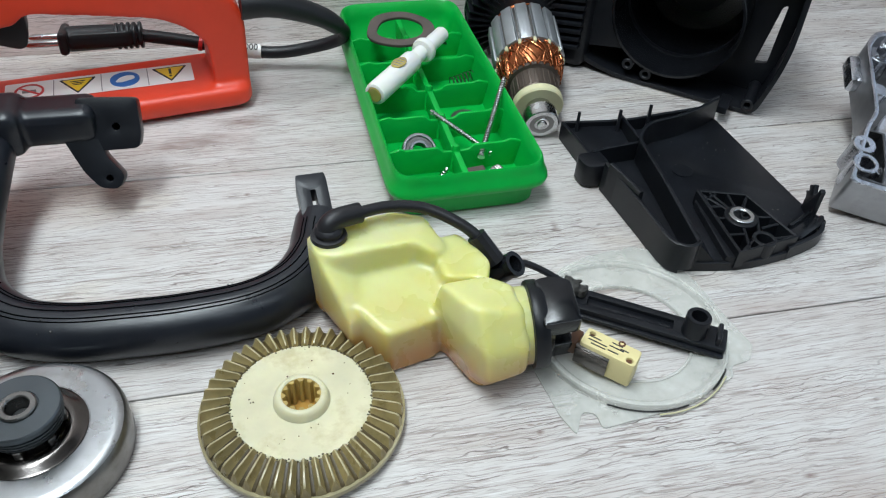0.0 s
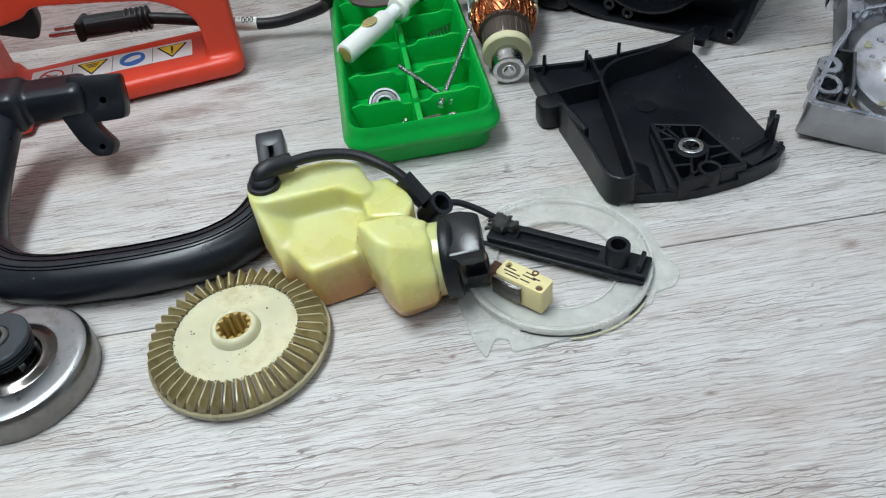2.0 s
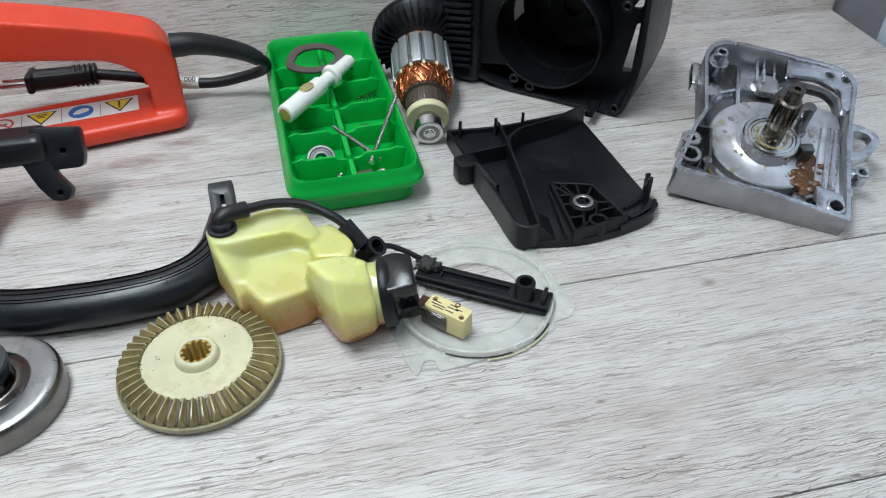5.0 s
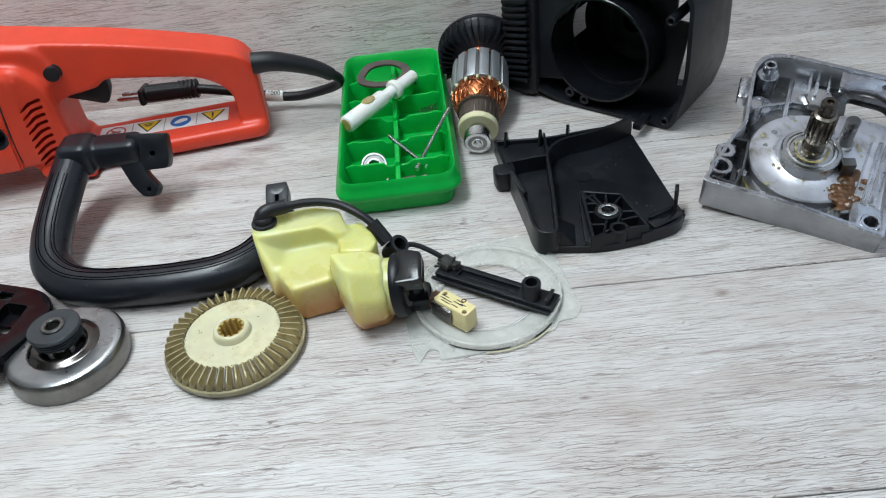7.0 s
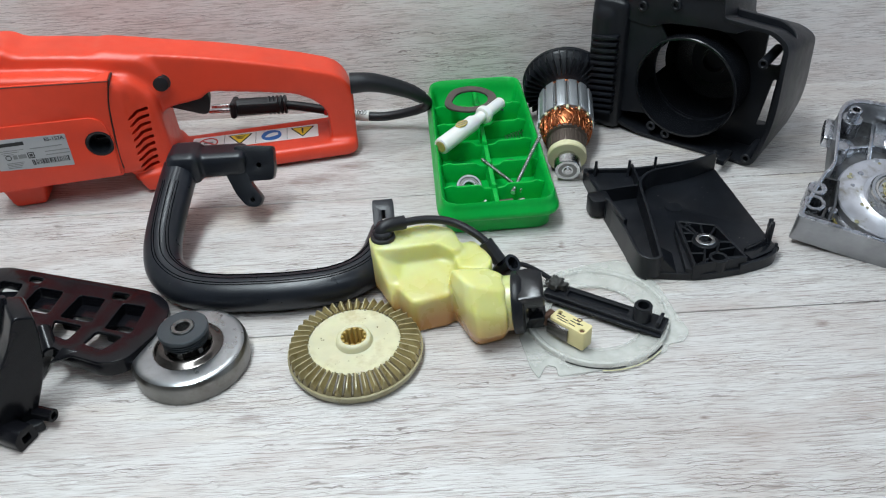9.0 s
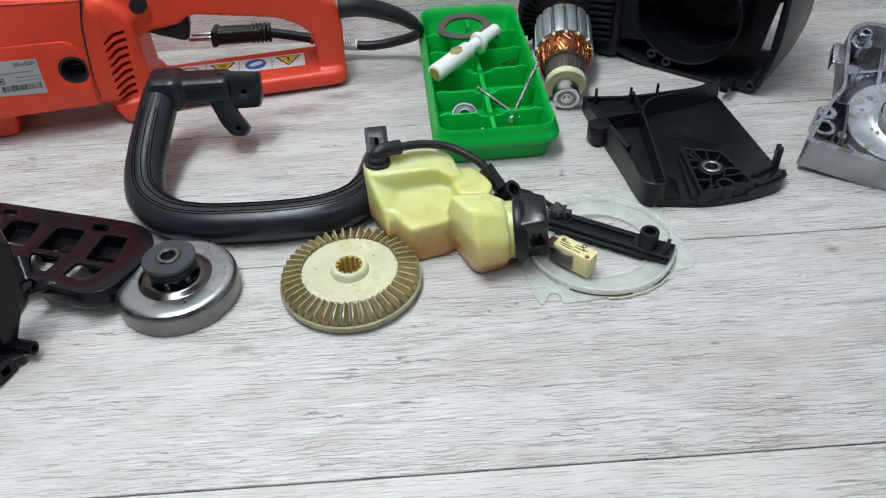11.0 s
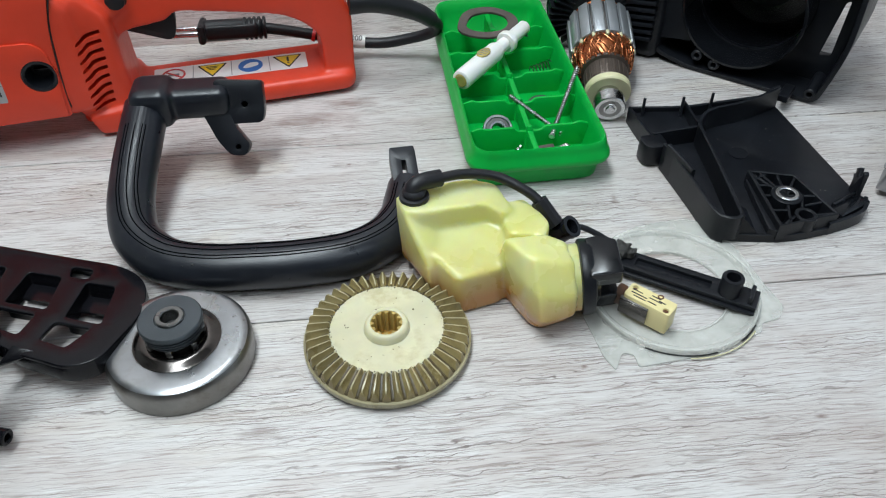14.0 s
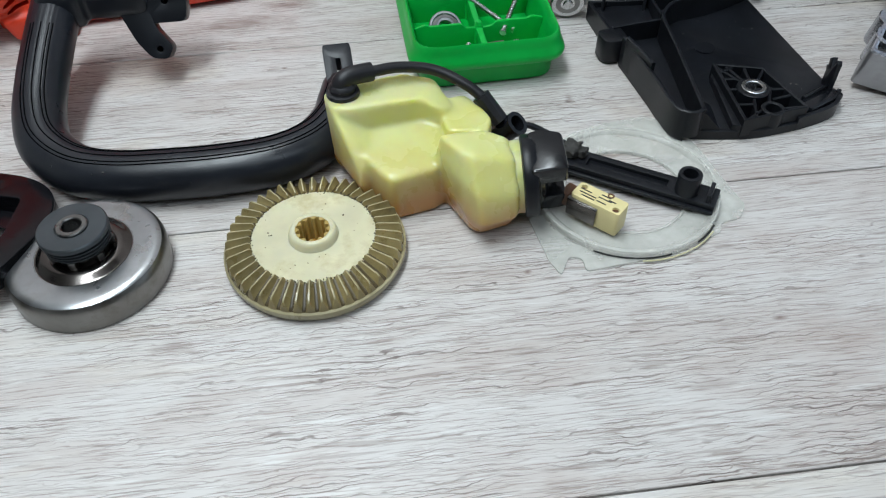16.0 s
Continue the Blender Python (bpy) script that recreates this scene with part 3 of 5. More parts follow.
def loft3(rows_):
    """Skins rings of the same number of points, closed at both ends."""
    bm = bmesh.new()
    rows = [[bm.verts.new(p) for p in pts] for pts in rows_]
    for a, b in zip(rows, rows[1:]):
        for k in range(len(a)):
            j = (k + 1) % len(a)
            bm.faces.new((a[k], a[j], b[j], b[k]))
    bmesh.ops.triangulate(bm, faces=[bm.faces.new(rows[0]), bm.faces.new(rows[-1])])
    return bm


def level(pts, z):
    return [(x, y, z) for x, y in pts]


foot = [(-80, 43), (-77, 18), (-62, -4), (-37, 2), (-31, 16), (-12, 14), (-10, 30), (-24, 44), (-38, 54), (-60, 51)]
well = plate(rounded(foot, 4), 0.3, 27.5)
for v in well.verts:
    if v.co.z > 20:
        v.co.z += max(0.0, v.co.y + 3) * 0.15
ridge = plate(rounded([(-90, 46), (-88, 33), (-80, 29), (-58, 32), (-42, 34), (-33, 29), (-27, 36), (-33, 57), (-52, 57), (-74, 52)], 3), 8, 46.5)
for v in ridge.verts:
    if v.co.z > 20 and v.co.x > -45:
        v.co.z -= (v.co.x + 45) * 0.42
body = join(
    well,
    ridge,
    loft3([level([(-86, 45), (-82, 28), (-74, 8), (-66, 12), (-68, 40)], 6), level([(-90, 46), (-86, 28), (-76, 6), (-66, 10), (-68, 40)], 15), [(-91, 47, 45.5), (-87, 31, 45), (-76, 8, 25), (-66, 12, 26.5), (-66, 40, 33)]]),
    plate(rounded([(-34, 36), (-32, 18), (-12, 15), (-8, 26), (-12, 36), (-19, 48), (-28, 46)], 3), 5, 37),
    loft3([level([(-36, 10), (-25, -15), (-20, -18), (-5, -14), (-1, -8), (-1, 8), (-12, 14)], 0.4),
           level([(-38, 10), (-27, -16), (-21, -23), (-5, -19), (0, -11), (0, 8), (-12, 14)], 9),
           level([(-39, 10), (-28, -18), (-21.5, -28.5), (-4, -25), (0, -15), (0, 8), (-12, 14)], 16),
           [(-39, 9, 34), (-29.5, -15, 33), (-23, -25, 31), (-4, -24, 29), (-0.5, -16, 32), (-1, 8, 34), (-13, 15, 35)],
           [(-37, 8, 44), (-29, -8, 46), (-24.5, -12, 46.5), (-8, -13, 42.5), (-3.5, -10, 41), (-5, 5, 41), (-15, 11, 42)]]),
)
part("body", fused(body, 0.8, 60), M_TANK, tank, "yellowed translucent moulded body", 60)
neck = pose(-4, -4, 23) @ pose(0, 0, 0, 0, 0, -6) @ pose(0, 0, 0, 0, 84, 0)
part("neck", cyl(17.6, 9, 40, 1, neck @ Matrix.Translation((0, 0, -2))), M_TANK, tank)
cap = part("cap", lathe([(17.0, 5.5), (19.6, 6.1), (20.0, 7), (20.0, 11), (19.0, 12.6), (14, 13.6), (13.4, 12.0), (0, 11.6)], 48, neck), M_BLACK, tank, "black screw cap with grip ears")
for sgn, w in ((-1, 24), (1, 17)):
    ear = rounded([(-w / 2, 0), (w / 2, 0), (w / 2 + 1, 7), (w / 2 - 2, 16), (-w / 2 + 1, 17)], 2.2)
    part("cap_ear", plate(ear, -5, 5.5, r=1.2, m=neck @ pose(0, 0, 0, 0, 0, 12) @ Matrix.Translation((sgn * 13.4, 0, 9.5)) @ pose(0, 0, 0, 90, 0, 90)), M_BLACK_SHINY, cap)
part("cap_web", fused(join(cyl(15, 8, 32, 3, neck @ Matrix.Translation((0, 0, 8))), box(20, 9, 13, 3, neck @ pose(0, 0, 0, 0, 0, 12) @ Matrix.Translation((4, 0, 9)))), 1.0, 6), M_BLACK_SHINY, cap)
part("grommet", lathe([(8.0, 42), (8.4, 43.2), (8.0, 44.6), (6.2, 45), (6.0, 46.5), (6.6, 47), (6.2, 48), (5, 49), (0, 49)], 32, pose(-80.4, 42.6, 3.6)), M_RUBBER, tank, "black rubber grommet")
part("elbow", tube([(-81, 42.4, 48), (-80.6, 42.8, 52.5), (-76, 45, 54.4), (-65.5, 49, 53.4)], 4.8, 16), M_RUBBER, tank)
part("hose", tube([(-70, 47.5, 53.6), (-52, 52.8, 52), (-34, 53, 48.5), (-18, 45, 43), (-8, 38, 36)], 2.8, 14), M_RUBBER, tank, "black rubber oil hose")
part("hose_end", tube([(-12, 40.5, 39.5), (-7, 36.5, 33), (-3, 33, 28)], 4.8, 10), M_RUBBER, tank)
part("hose_tee", lathe([(3.6, -8), (5.6, -8), (6.2, -5), (5.6, 4), (6.4, 5), (6.4, 8), (4.2, 8), (4.0, -6)], 28, pose(1, 32, 23) @ Vector((0.55, -0.35, 0.75)).to_track_quat("Z", "Y").to_matrix().to_4x4(), True), M_BLACK_SHINY, tank)
part("breather_wire", tube([(4, 35, 22), (13, 38, 20), (23, 36.5, 15), (33, 33, 9)], 1.8, 10), M_RUBBER, tank)

# ---- front handle ----
handle = thing("front_handle", "satin black plastic tubular front handle with a mounting bracket", "handle", pose(0, 0, 0))
section = []
for k in range(120):
    a = 2 * math.pi * k / 120
    deg = 360 * k / 120
    r = 13.2
    if any(abs(deg - g) < 1.4 for g in (60, 69, 87, 105, 111)):
        r -= 0.15
    section.append((r * 1.02 * math.cos(a), r * 0.97 * math.sin(a)))
path = [(-81, 90, 15), (-84, 78, 14), (-88, 63, 13.5), (-99, 47, 13), (-118, 36.5, 13), (-145, 33, 13), (-170, 33, 13), (-197, 35, 13), (-220, 42, 14), (-237, 58, 17), (-243.5, 78, 22), (-244.5, 100, 29), (-243, 125, 38), (-241, 149, 46)]
part("grip", sweep(smooth_path(path, 6), section), M_BLACK_SATIN, handle, angle=50)
bar = smooth_path(path, 6)


def groove(deg):
    """A thin black tube along the top of the grip, standing for a groove's shade."""
    a = radians(deg)
    line = []
    for p, q, w in zip(bar[3:-6], bar[4:-5], bar[5:-4]):
        d = (w - p).normalized()
        x = d.cross(Vector((0, 0, 1))).normalized()
        line.append(q + x * (13.46 * math.cos(a)) + x.cross(d) * (12.8 * math.sin(a)))
    return sweep(line, circle(0, 0, 0.34, 6))


for deg in (60, 68, 86, 104, 112):
    part("groove_shade_line", groove(deg), M_GROOVE, handle)
drops = random.Random(5)
for k in range(26):
    q = Vector(path[drops.randrange(2, 9)]).lerp(Vector(path[drops.randrange(2, 9)]), 0.0)
    a = radians(drops.uniform(50, 130))
    size = drops.uniform(0.25, 0.8)
    part("oil_drop", lathe([(size, -0.3), (size * 0.8, 0.15), (0, 0.35)], 8, Matrix.Translation((q.x + drops.uniform(-11, 11), q.y + 12.9 * math.cos(a), q.z + 12.6 * math.sin(a)))), M_DROP, handle)
part("fork", plate(rounded([(-7.6, -24), (7.6, -24), (8, 15), (7.4, 19), (-7.4, 19), (-8, 15)], 0.9), -6, 5, [rounded([(-1.4, -6), (1.4, -6), (1.4, 9), (-1.4, 9)], 0.6)], 1.2, pose(-83, 93, 22, 18, 0, 4)), M_BLACK_SATIN, handle)
part("shoulder", fused(join(box(26, 30, 26, 6, Matrix.Translation((-236, 152, 36))), box(46, 24, 20, 5, Matrix.Translation((-212, 155, 38)))), 1.2, 6), M_BLACK_SATIN, handle)
part("bracket_plate", plate(rounded([(-14, -14), (14, -14), (16, -6), (16, 12), (-14, 14)], 3), -5, 5, [circle(4, -2, 2.0)], 1, Matrix.Translation((-184, 152, 46)) @ Matrix.Rotation(radians(62), 4, "X")), M_BLACK, handle)
part("bracket_leg", plate(rounded([(-12, 12), (6, 14), (9, 0), (13, -14), (21, -25), (17, -32), (8, -31), (1, -22), (-6, -6)], 3), -6, 4, [circle(13, -26, 1.8)], 1, Matrix.Translation((-200, 150, 44)) @ Matrix.Rotation(radians(60), 4, "X")), M_BLACK, handle)

# Black plugs added behind the bracket holes in place of their shade.
part("dark_hole_plug", cyl(2.6, 1.5, 16, 0.1, Matrix.Translation((-184, 152, 46)) @ Matrix.Rotation(radians(62), 4, "X") @ pose(4, -2, -4.6)), M_GROOVE, handle)
part("dark_hole_plug", cyl(2.4, 1.5, 16, 0.1, Matrix.Translation((-200, 150, 44)) @ Matrix.Rotation(radians(60), 4, "X") @ pose(13, -26, -5.6)), M_GROOVE, handle)

# ---- clear plastic disc and what lies on it ----
disc = thing("clear_baffle_plate", "milky clear plastic baffle plate with a raised ring", "plate", pose(0, 0, 0))
plate_outline = rounded([(40, 50), (56, 56), (84, 60), (99, 52), (107, 27), (111, 0), (114.5, -17), (109, -25), (98, -27), (96, -33), (88, -36), (62, -45), (25, -49), (25, -41), (19, -39), (13, -50), (9, -40), (5, -12), (14, 26)], 2.5)
RX, RY = 57.5, 1.5
part("sheet", plate(plate_outline, 0.3, 1.4, [circle(RX, RY, 46.6, 72)], 0.25), M_CLEAR, disc)
part("raised_ring", lathe([(46.8, 0.4), (46.9, 4.2), (46.2, 5.0), (44.6, 5.2), (43.6, 4.6), (42.6, 3.6), (38, 3.2), (33, 2.2), (31.6, 1.9), (31.0, 1.2), (31.0, 0.4)], 96, pose(RX, RY, 0), True), M_CLEAR, disc)
part("inner_lip", ring(30.0, 31.4, 0.3, 2.6, 96, 0.3, pose(RX, RY, 0)), M_CLEAR, disc)
part("outer_lip", ring(45.6, 46.9, 4.6, 5.8, 96, 0.3, pose(RX, RY, 0)), M_CLEAR, disc)
def rim_arc(a0, a1, r, z):
    return [(RX + r * math.cos(radians(a0 + (a1 - a0) * k / 6)), RY + r * math.sin(radians(a0 + (a1 - a0) * k / 6)), z) for k in range(7)]


part("dirt_line", tube(rim_arc(-124, -78, 47.1, 1.7), 0.42, 6), M_PRINT, disc, "black oily dirt along the rim")
part("dirt_line", tube(rim_arc(-58, -40, 47.1, 1.7), 0.5, 6), M_PRINT, disc)
part("pale_edge_strip", tube([(x, y - 0.8, z) for x, y, z in rim_arc(-96, -44, 47.9, 1.5)], 0.42, 6), M_CREAM, disc, "pale strip along the rim")

lever = thing("pump_arm", "black plastic pump arm lying on the clear plate", "lever", pose(0.0635, 0.0045, 0.0045, 0, 0, -32.8))
part("bar", plate(rounded([(-41, -7), (41, -7), (41, 7), (-41, 7)], 1), 0, 4.2, [rounded([(-26, -3), (16, -3), (16, 3.2), (-26, 3.2)], 0.6)], 0.5), M_BLACK, lever)
part("tray_floor", box(44, 7, 2.2, 0.2, pose(-5, 0, 0)), M_BLACK, lever)
part("lower_flange", box(84, 2.2, 2.0, 0.6, pose(-1, -8, -0.5)), M_BLACK, lever)
part("socket", lathe([(3.7, 15.5), (5.6, 15.5), (5.9, 15), (5.8, 4), (6.8, 0.5), (3.5, 0.5), (3.5, 8)], 32, pose(25.5, -1, 0), True), M_BLACK, lever)
part("end_rib", box(2.2, 11, 6.0, 0.5, pose(37, 0, 3)), M_BLACK, lever)
grit = random.Random(17)
crumbs = [lathe([(0, -1.2), (grit.uniform(0.9, 1.9), 0), (0, grit.uniform(0.8, 1.8))], 7, pose(-35 + grit.gauss(0, 3.2), 2.0 + grit.gauss(0, 2.2), grit.uniform(5, 11.5), grit.uniform(-60, 60), grit.uniform(-60, 60), 0)) for _ in range(60)]
part("tail_knob", fused(join(cyl(5, 7, 20, 1.5, pose(-36, 2, 3.5)), box(8, 6, 5, 1.5, pose(-31.5, 2.5, 4)), *crumbs), 0.55, 1), M_GRIME, lever, "crumbling grimy rubber end")
for k, w in enumerate((5, 4, 6, 3, 5)):
    part("raised_mark", box(w, 2.2, 0.35, 0.1, pose(-16 + k * 7, 0, 2.2)), M_BLACK, lever)

switch = thing("microswitch", "pale yellow microswitch with steel clip and brown lever", "switch", pose(0.0362, -0.0186, 0.0043, 0, 0, -45))
part("case", plate(rounded([(-12, -5.2), (14, -5.2), (14, 5.2), (-12, 5.2)], 1.6), 0, 14, [circle(-9, 2.6, 1.5, 16), circle(11, -2.6, 1.7, 16)], 0.5), M_SWITCH, switch)
part("case_core", box(22, 7, 12.6, 0.3, pose(1, 0, 0.2)), M_BROWN, switch)
part("clip", box(16, 1.0, 9.5, 0.3, pose(-5, -6.2, 1.5)), M_RECESS, switch, "tarnished steel clip")
part("clip_lip", box(16, 2.2, 0.9, 0.3, pose(-5, -5.2, 10.9)), M_STEEL_DARK, switch)
part("lever", box(5, 9, 8, 1.0, pose(-15.5, -1, 4)), M_BROWN, switch, "brown plastic lever")
for x, y in ((4.5, 4.4),):
    part("rivet_hole", ring(0.9, 1.7, 13.6, 14.25, 16, 0.1, pose(x, y, 0)), M_BROWN, switch)
for k, (x, y, w) in enumerate(((-7, 0.8, 6), (-5, -1.2, 9), (-4, -3.0, 7), (3, 2.6, 5), (3.5, 0.4, 7), (7, 1.2, 4), (3, -2.4, 5))):
    part("print_bar", box(w, 0.7, 0.12, 0.02, pose(x, y, 14.0), 1), M_PRINT, switch)

# ---- chain cover ----
cover = thing("chain_cover", "black ribbed plastic chain cover lying inside up", "cover", pose(0, 0, 0))
floor_outline = rounded([(79, 168), (118, 166), (188, 170), (196, 80), (199, 62), (190, 47), (166, 38.5), (142, 35), (120, 36), (104, 40), (94, 50), (87, 106), (82, 130)], [3, 2, 4, 3, 6, 6, 10, 10, 8, 8, 8, 4, 6])


def wall_strip(points, t, z0, z1, step=4):
    """A thin upright wall along a line; z1 may vary from end to end."""
    pts = smooth_path([(x, y, 0) for x, y in points], step) if step else [Vector((x, y, 0)) for x, y in points]
    bm = bmesh.new()
    rows, n = [], len(pts)
    for k, q in enumerate(pts):
        d = (pts[min(k + 1, n - 1)] - pts[max(k - 1, 0)]).normalized()
        s = Vector((-d.y, d.x, 0)) * t / 2
        h = z1 if not isinstance(z1, (tuple, list)) else z1[0] + (z1[1] - z1[0]) * k / (n - 1)
        rows.append([bm.verts.new((q + s * f).to_tuple()[:2] + (z,)) for f, z in ((-1, z0), (1, z0), (1, h - 0.4), (0.5, h), (-0.5, h), (-1, h - 0.4))])
    for a, b in zip(rows, rows[1:]):
        for i in range(6):
            j = (i + 1) % 6
            bm.faces.new((a[i], a[j], b[j], b[i]))
    bm.faces.new(rows[0])
    bm.faces.new(rows[-1][::-1])
    return bm


part("floor_panel", plate(floor_outline, 1.0, 5.0, [circle(140, 116, 6.2, 24)], 0.8), M_BLACK, cover)
part("dimple", lathe([(6.3, 5.4), (5.6, 5.0), (4.8, 2.6), (0, 2.2), (0, 1.2), (6.3, 1.2)], 28, pose(140, 116, 0)), M_BLACK, cover)
part("outer_wall", wall_strip([(86, 112), (89, 90), (92, 66), (93.5, 48), (96, 40), (100, 36.5)], 2.4, 0.5, 20.5), M_BLACK, cover)
part("outer_wall", wall_strip([(79.5, 167), (81, 150), (83, 130)], 2.2, 0.5, (13, 15)), M_BLACK, cover)
part("front_wall", wall_strip([(100, 40.5), (108, 38.5), (124, 36), (142, 35), (166, 38.5)], 2.4, 0.3, (6.5, 5.5)), M_BLACK, cover)
part("front_wall", wall_strip([(164, 38), (180, 42.5), (191, 48), (197, 58)], 2.4, 0.3, (9, 10)), M_BLACK, cover)
part("channel_wall", wall_strip([(108, 37), (110, 60), (113, 95), (114.5, 120), (117, 134), (129, 147), (152, 153), (170, 160), (186, 168)], 2.2, 4, 21), M_BLACK, cover)
part("channel_wall", wall_strip([(97, 38.5), (100, 36.3), (105, 36), (108.5, 38.5)], 2.2, 4, 21), M_BLACK, cover)
part("channel_ramp", loft3([[(109.5, 38, 4), (122, 36, 4), (124, 60, 4.6), (111, 62, 4.6)], [(109.5, 39, 17), (112, 38, 15), (113, 60, 11), (111, 62, 12)]]), M_BLACK, cover)
part("cross_wall", wall_strip([(84, 128), (100, 131), (116, 133)], 2.0, 4, 17.5), M_BLACK, cover)
part("cross_wall", wall_strip([(116, 134), (117, 150), (118, 166)], 1.8, 4, (20, 16)), M_BLACK, cover)
part("pocket_floor", plate([(81, 131), (115, 135), (117, 165), (81, 165)], 4.5, 9.5, r=0.6), M_BLACK, cover)
part("rear_wall", wall_strip([(79, 168), (118, 164), (150, 166.5), (188, 170)], 2.2, 0.5, (12.5, 15)), M_BLACK, cover)
for x, y, h in ((88, 166, 23), (114.5, 163, 24), (136.5, 166, 24)):
    part("fin", plate([(-7, 0), (6, 0), (1.4, h - 5), (-1.2, h - 4)], -1, 1, r=0.3, m=pose(x, y - 2, 3, 90, 0, 66)), M_BLACK, cover)
part("rear_tip", plate([(-2, 0), (30, 0), (4, 17), (-1, 19)], -1.2, 1.2, r=0.3, m=pose(186, 169, 3, 90, 0, 188)), M_BLACK, cover)
part("side_knob", plate(rounded([(-8, -7), (5, -8), (8, -4), (8, 7), (-8, 8)], [6, 4, 4, 2, 5]), 1.5, 16.5, r=1.0, m=pose(82, 121, 0, 0, 0, 10)), M_BLACK, cover)
part("side_tab", wall_strip([(86, 106), (89.6, 92), (92.4, 78)], 2.6, 3, 24, 0), M_BLACK, cover)
part("claw", plate(rounded([(-8, 0), (7, 0), (7, 10), (9.5, 12), (6, 14), (8, 17), (3, 21), (0, 16), (-3, 19), (-5, 24), (-7.5, 23)], 0.7), -1.3, 1.3, r=0.4, m=pose(194, 66, 3, 90, 0, 72)), M_BLACK, cover)
part("worn_corner", box(27, 10, 5, 1.8, pose(184, 52, 5, 0, 0, 26)), M_BLACK_SHINY, cover, "scraped shiny corner")
part("worn_ridge", box(24, 2.4, 8, 0.8, pose(183, 57, 4, 0, 0, 26)), M_BLACK_SHINY, cover)
quad = [(133, 86), (159, 78), (168, 40), (131, 33.5)]
lattice = part("lattice_block", wall_strip(quad + quad[:1], 2.4, 3, 14.5, 0), M_BLACK, cover)
part("block_side", plate([(126, 36), (131, 33.5), (133, 86), (130.5, 82)], 4, 9.5, r=0.5), M_BLACK, lattice)
for p, q in (((133, 85), (146, 60)), ((139, 84), (146, 60)), ((149, 81), (146, 60)), ((159, 77), (146, 60)), ((164, 58), (146, 60)), ((133, 62), (146, 60)), ((132, 72), (140, 71)), ((133, 78), (142, 82)), ((138, 35), (146, 60)), ((131.5, 48), (142, 47)), ((168, 41), (155, 41)), ((165, 52), (153, 50)), ((150, 47), (156, 60)), ((143, 41), (134, 35))):
    part("rib", wall_strip([p, q], 1.7, 4, 13.8, 0), M_BLACK, lattice)
part("boss", ring(6.6, 9.2, 4, 14.6, 32, 0.4, pose(146, 60, 0)), M_BLACK, lattice)
part("boss", ring(4.2, 6.4, 4, 14.4, 28, 0.4, pose(149.5, 41, 0)), M_BLACK, lattice)
part("bushing", ring(4.4, 6.9, 4.5, 15.8, 36, 0.4, pose(146, 60, 0)), M_STEEL, lattice, "bright steel bushing")

specks = random.Random(21)
dust = []
for k in range(54):
    u, v = specks.random(), specks.random()
    x, y = (128 + 62 * u, 52 + 100 * v) if k % 3 else (176 + 18 * u, 46 + 14 * v)
    size = specks.uniform(0.2, 0.55)
    dust.append(box(size, size * specks.uniform(0.5, 2.2), size * 0.5, 0.05, pose(x, y, 4.95 if k % 3 else 8.9, 0, 0, specks.uniform(0, 180)), 1))
tagged(part("sawdust", join(*dust), M_DUST, cover, "pale sawdust crumbs"), label="pale sawdust crumbs on the black cover", kind="stuff")

# ---- motor armature ----
ax = Vector((14, 112, 25)).normalized()
arm_m = Matrix.Translation((0.0655, 0.1685, 0.0125)) @ ax.to_track_quat("Z", "Y").to_matrix().to_4x4()
armature = thing("motor_armature", "electric motor armature with copper windings and black fan", "armature", arm_m)
part("bearing", lathe([(3, -1), (3.2, -1.5), (4.6, -1.5), (5, -0.9), (6.6, -0.9), (8.4, -1.5), (10.4, -1.5), (11.0, -0.9), (11.0, 8), (10, 8.8), (3, 8.8)], 40, None, True), M_STEEL, armature, "steel ball bearing")
part("bearing_seal", ring(4.8, 8.2, -1.3, -0.6, 32, 0.1), M_STEEL_DARK, armature)
part("shaft_centre", cyl(1.6, 0.6, 16, 0.1, pose(0, 0, -1.7)), M_PRINT, armature)
part("shaft", lathe([(1.2, -3.2), (2.8, -2.6), (3.2, -1), (3.2, 20), (0, 20)], 20), M_STEEL, armature)
part("sleeve", cyl(8.2, 8, 32, 0.5, pose(0, 0, 8)), M_STEEL, armature)
part("insulator", lathe([(8, 14), (15.6, 13.2), (16.4, 14.2), (16.4, 18.5), (15.6, 19.2), (8, 19.2)], 40, None, True), M_CREAM, armature, "cream insulating ring")
part("commutator", lathe([(8, 19), (15.0, 19), (15.6, 20), (15.6, 34), (17.6, 35), (17.8, 37.5), (8, 38)], 64), M_COMM, armature, "dark worn commutator")
for k in range(24):
    part("segment", box(1.5, 2.9, 12.8, 0.3, pose(0, 0, 0, 0, 0, 15 * k) @ Matrix.Translation((15.3, 0, 20.4)), 1), M_COMM, armature)
for k in range(24):
    part("riser", box(2.0, 1.4, 2.6, 0.4, pose(0, 0, 0, 0, 0, 15 * k) @ Matrix.Translation((17.6, 0, 35)), 1), M_COPPER, armature)
part("winding", lathe([(14, 36), (17.6, 38), (20, 43), (21.4, 50), (20, 56), (8, 57)], 48), M_COPPER, armature, "reddish copper winding")
rng = random.Random(4)
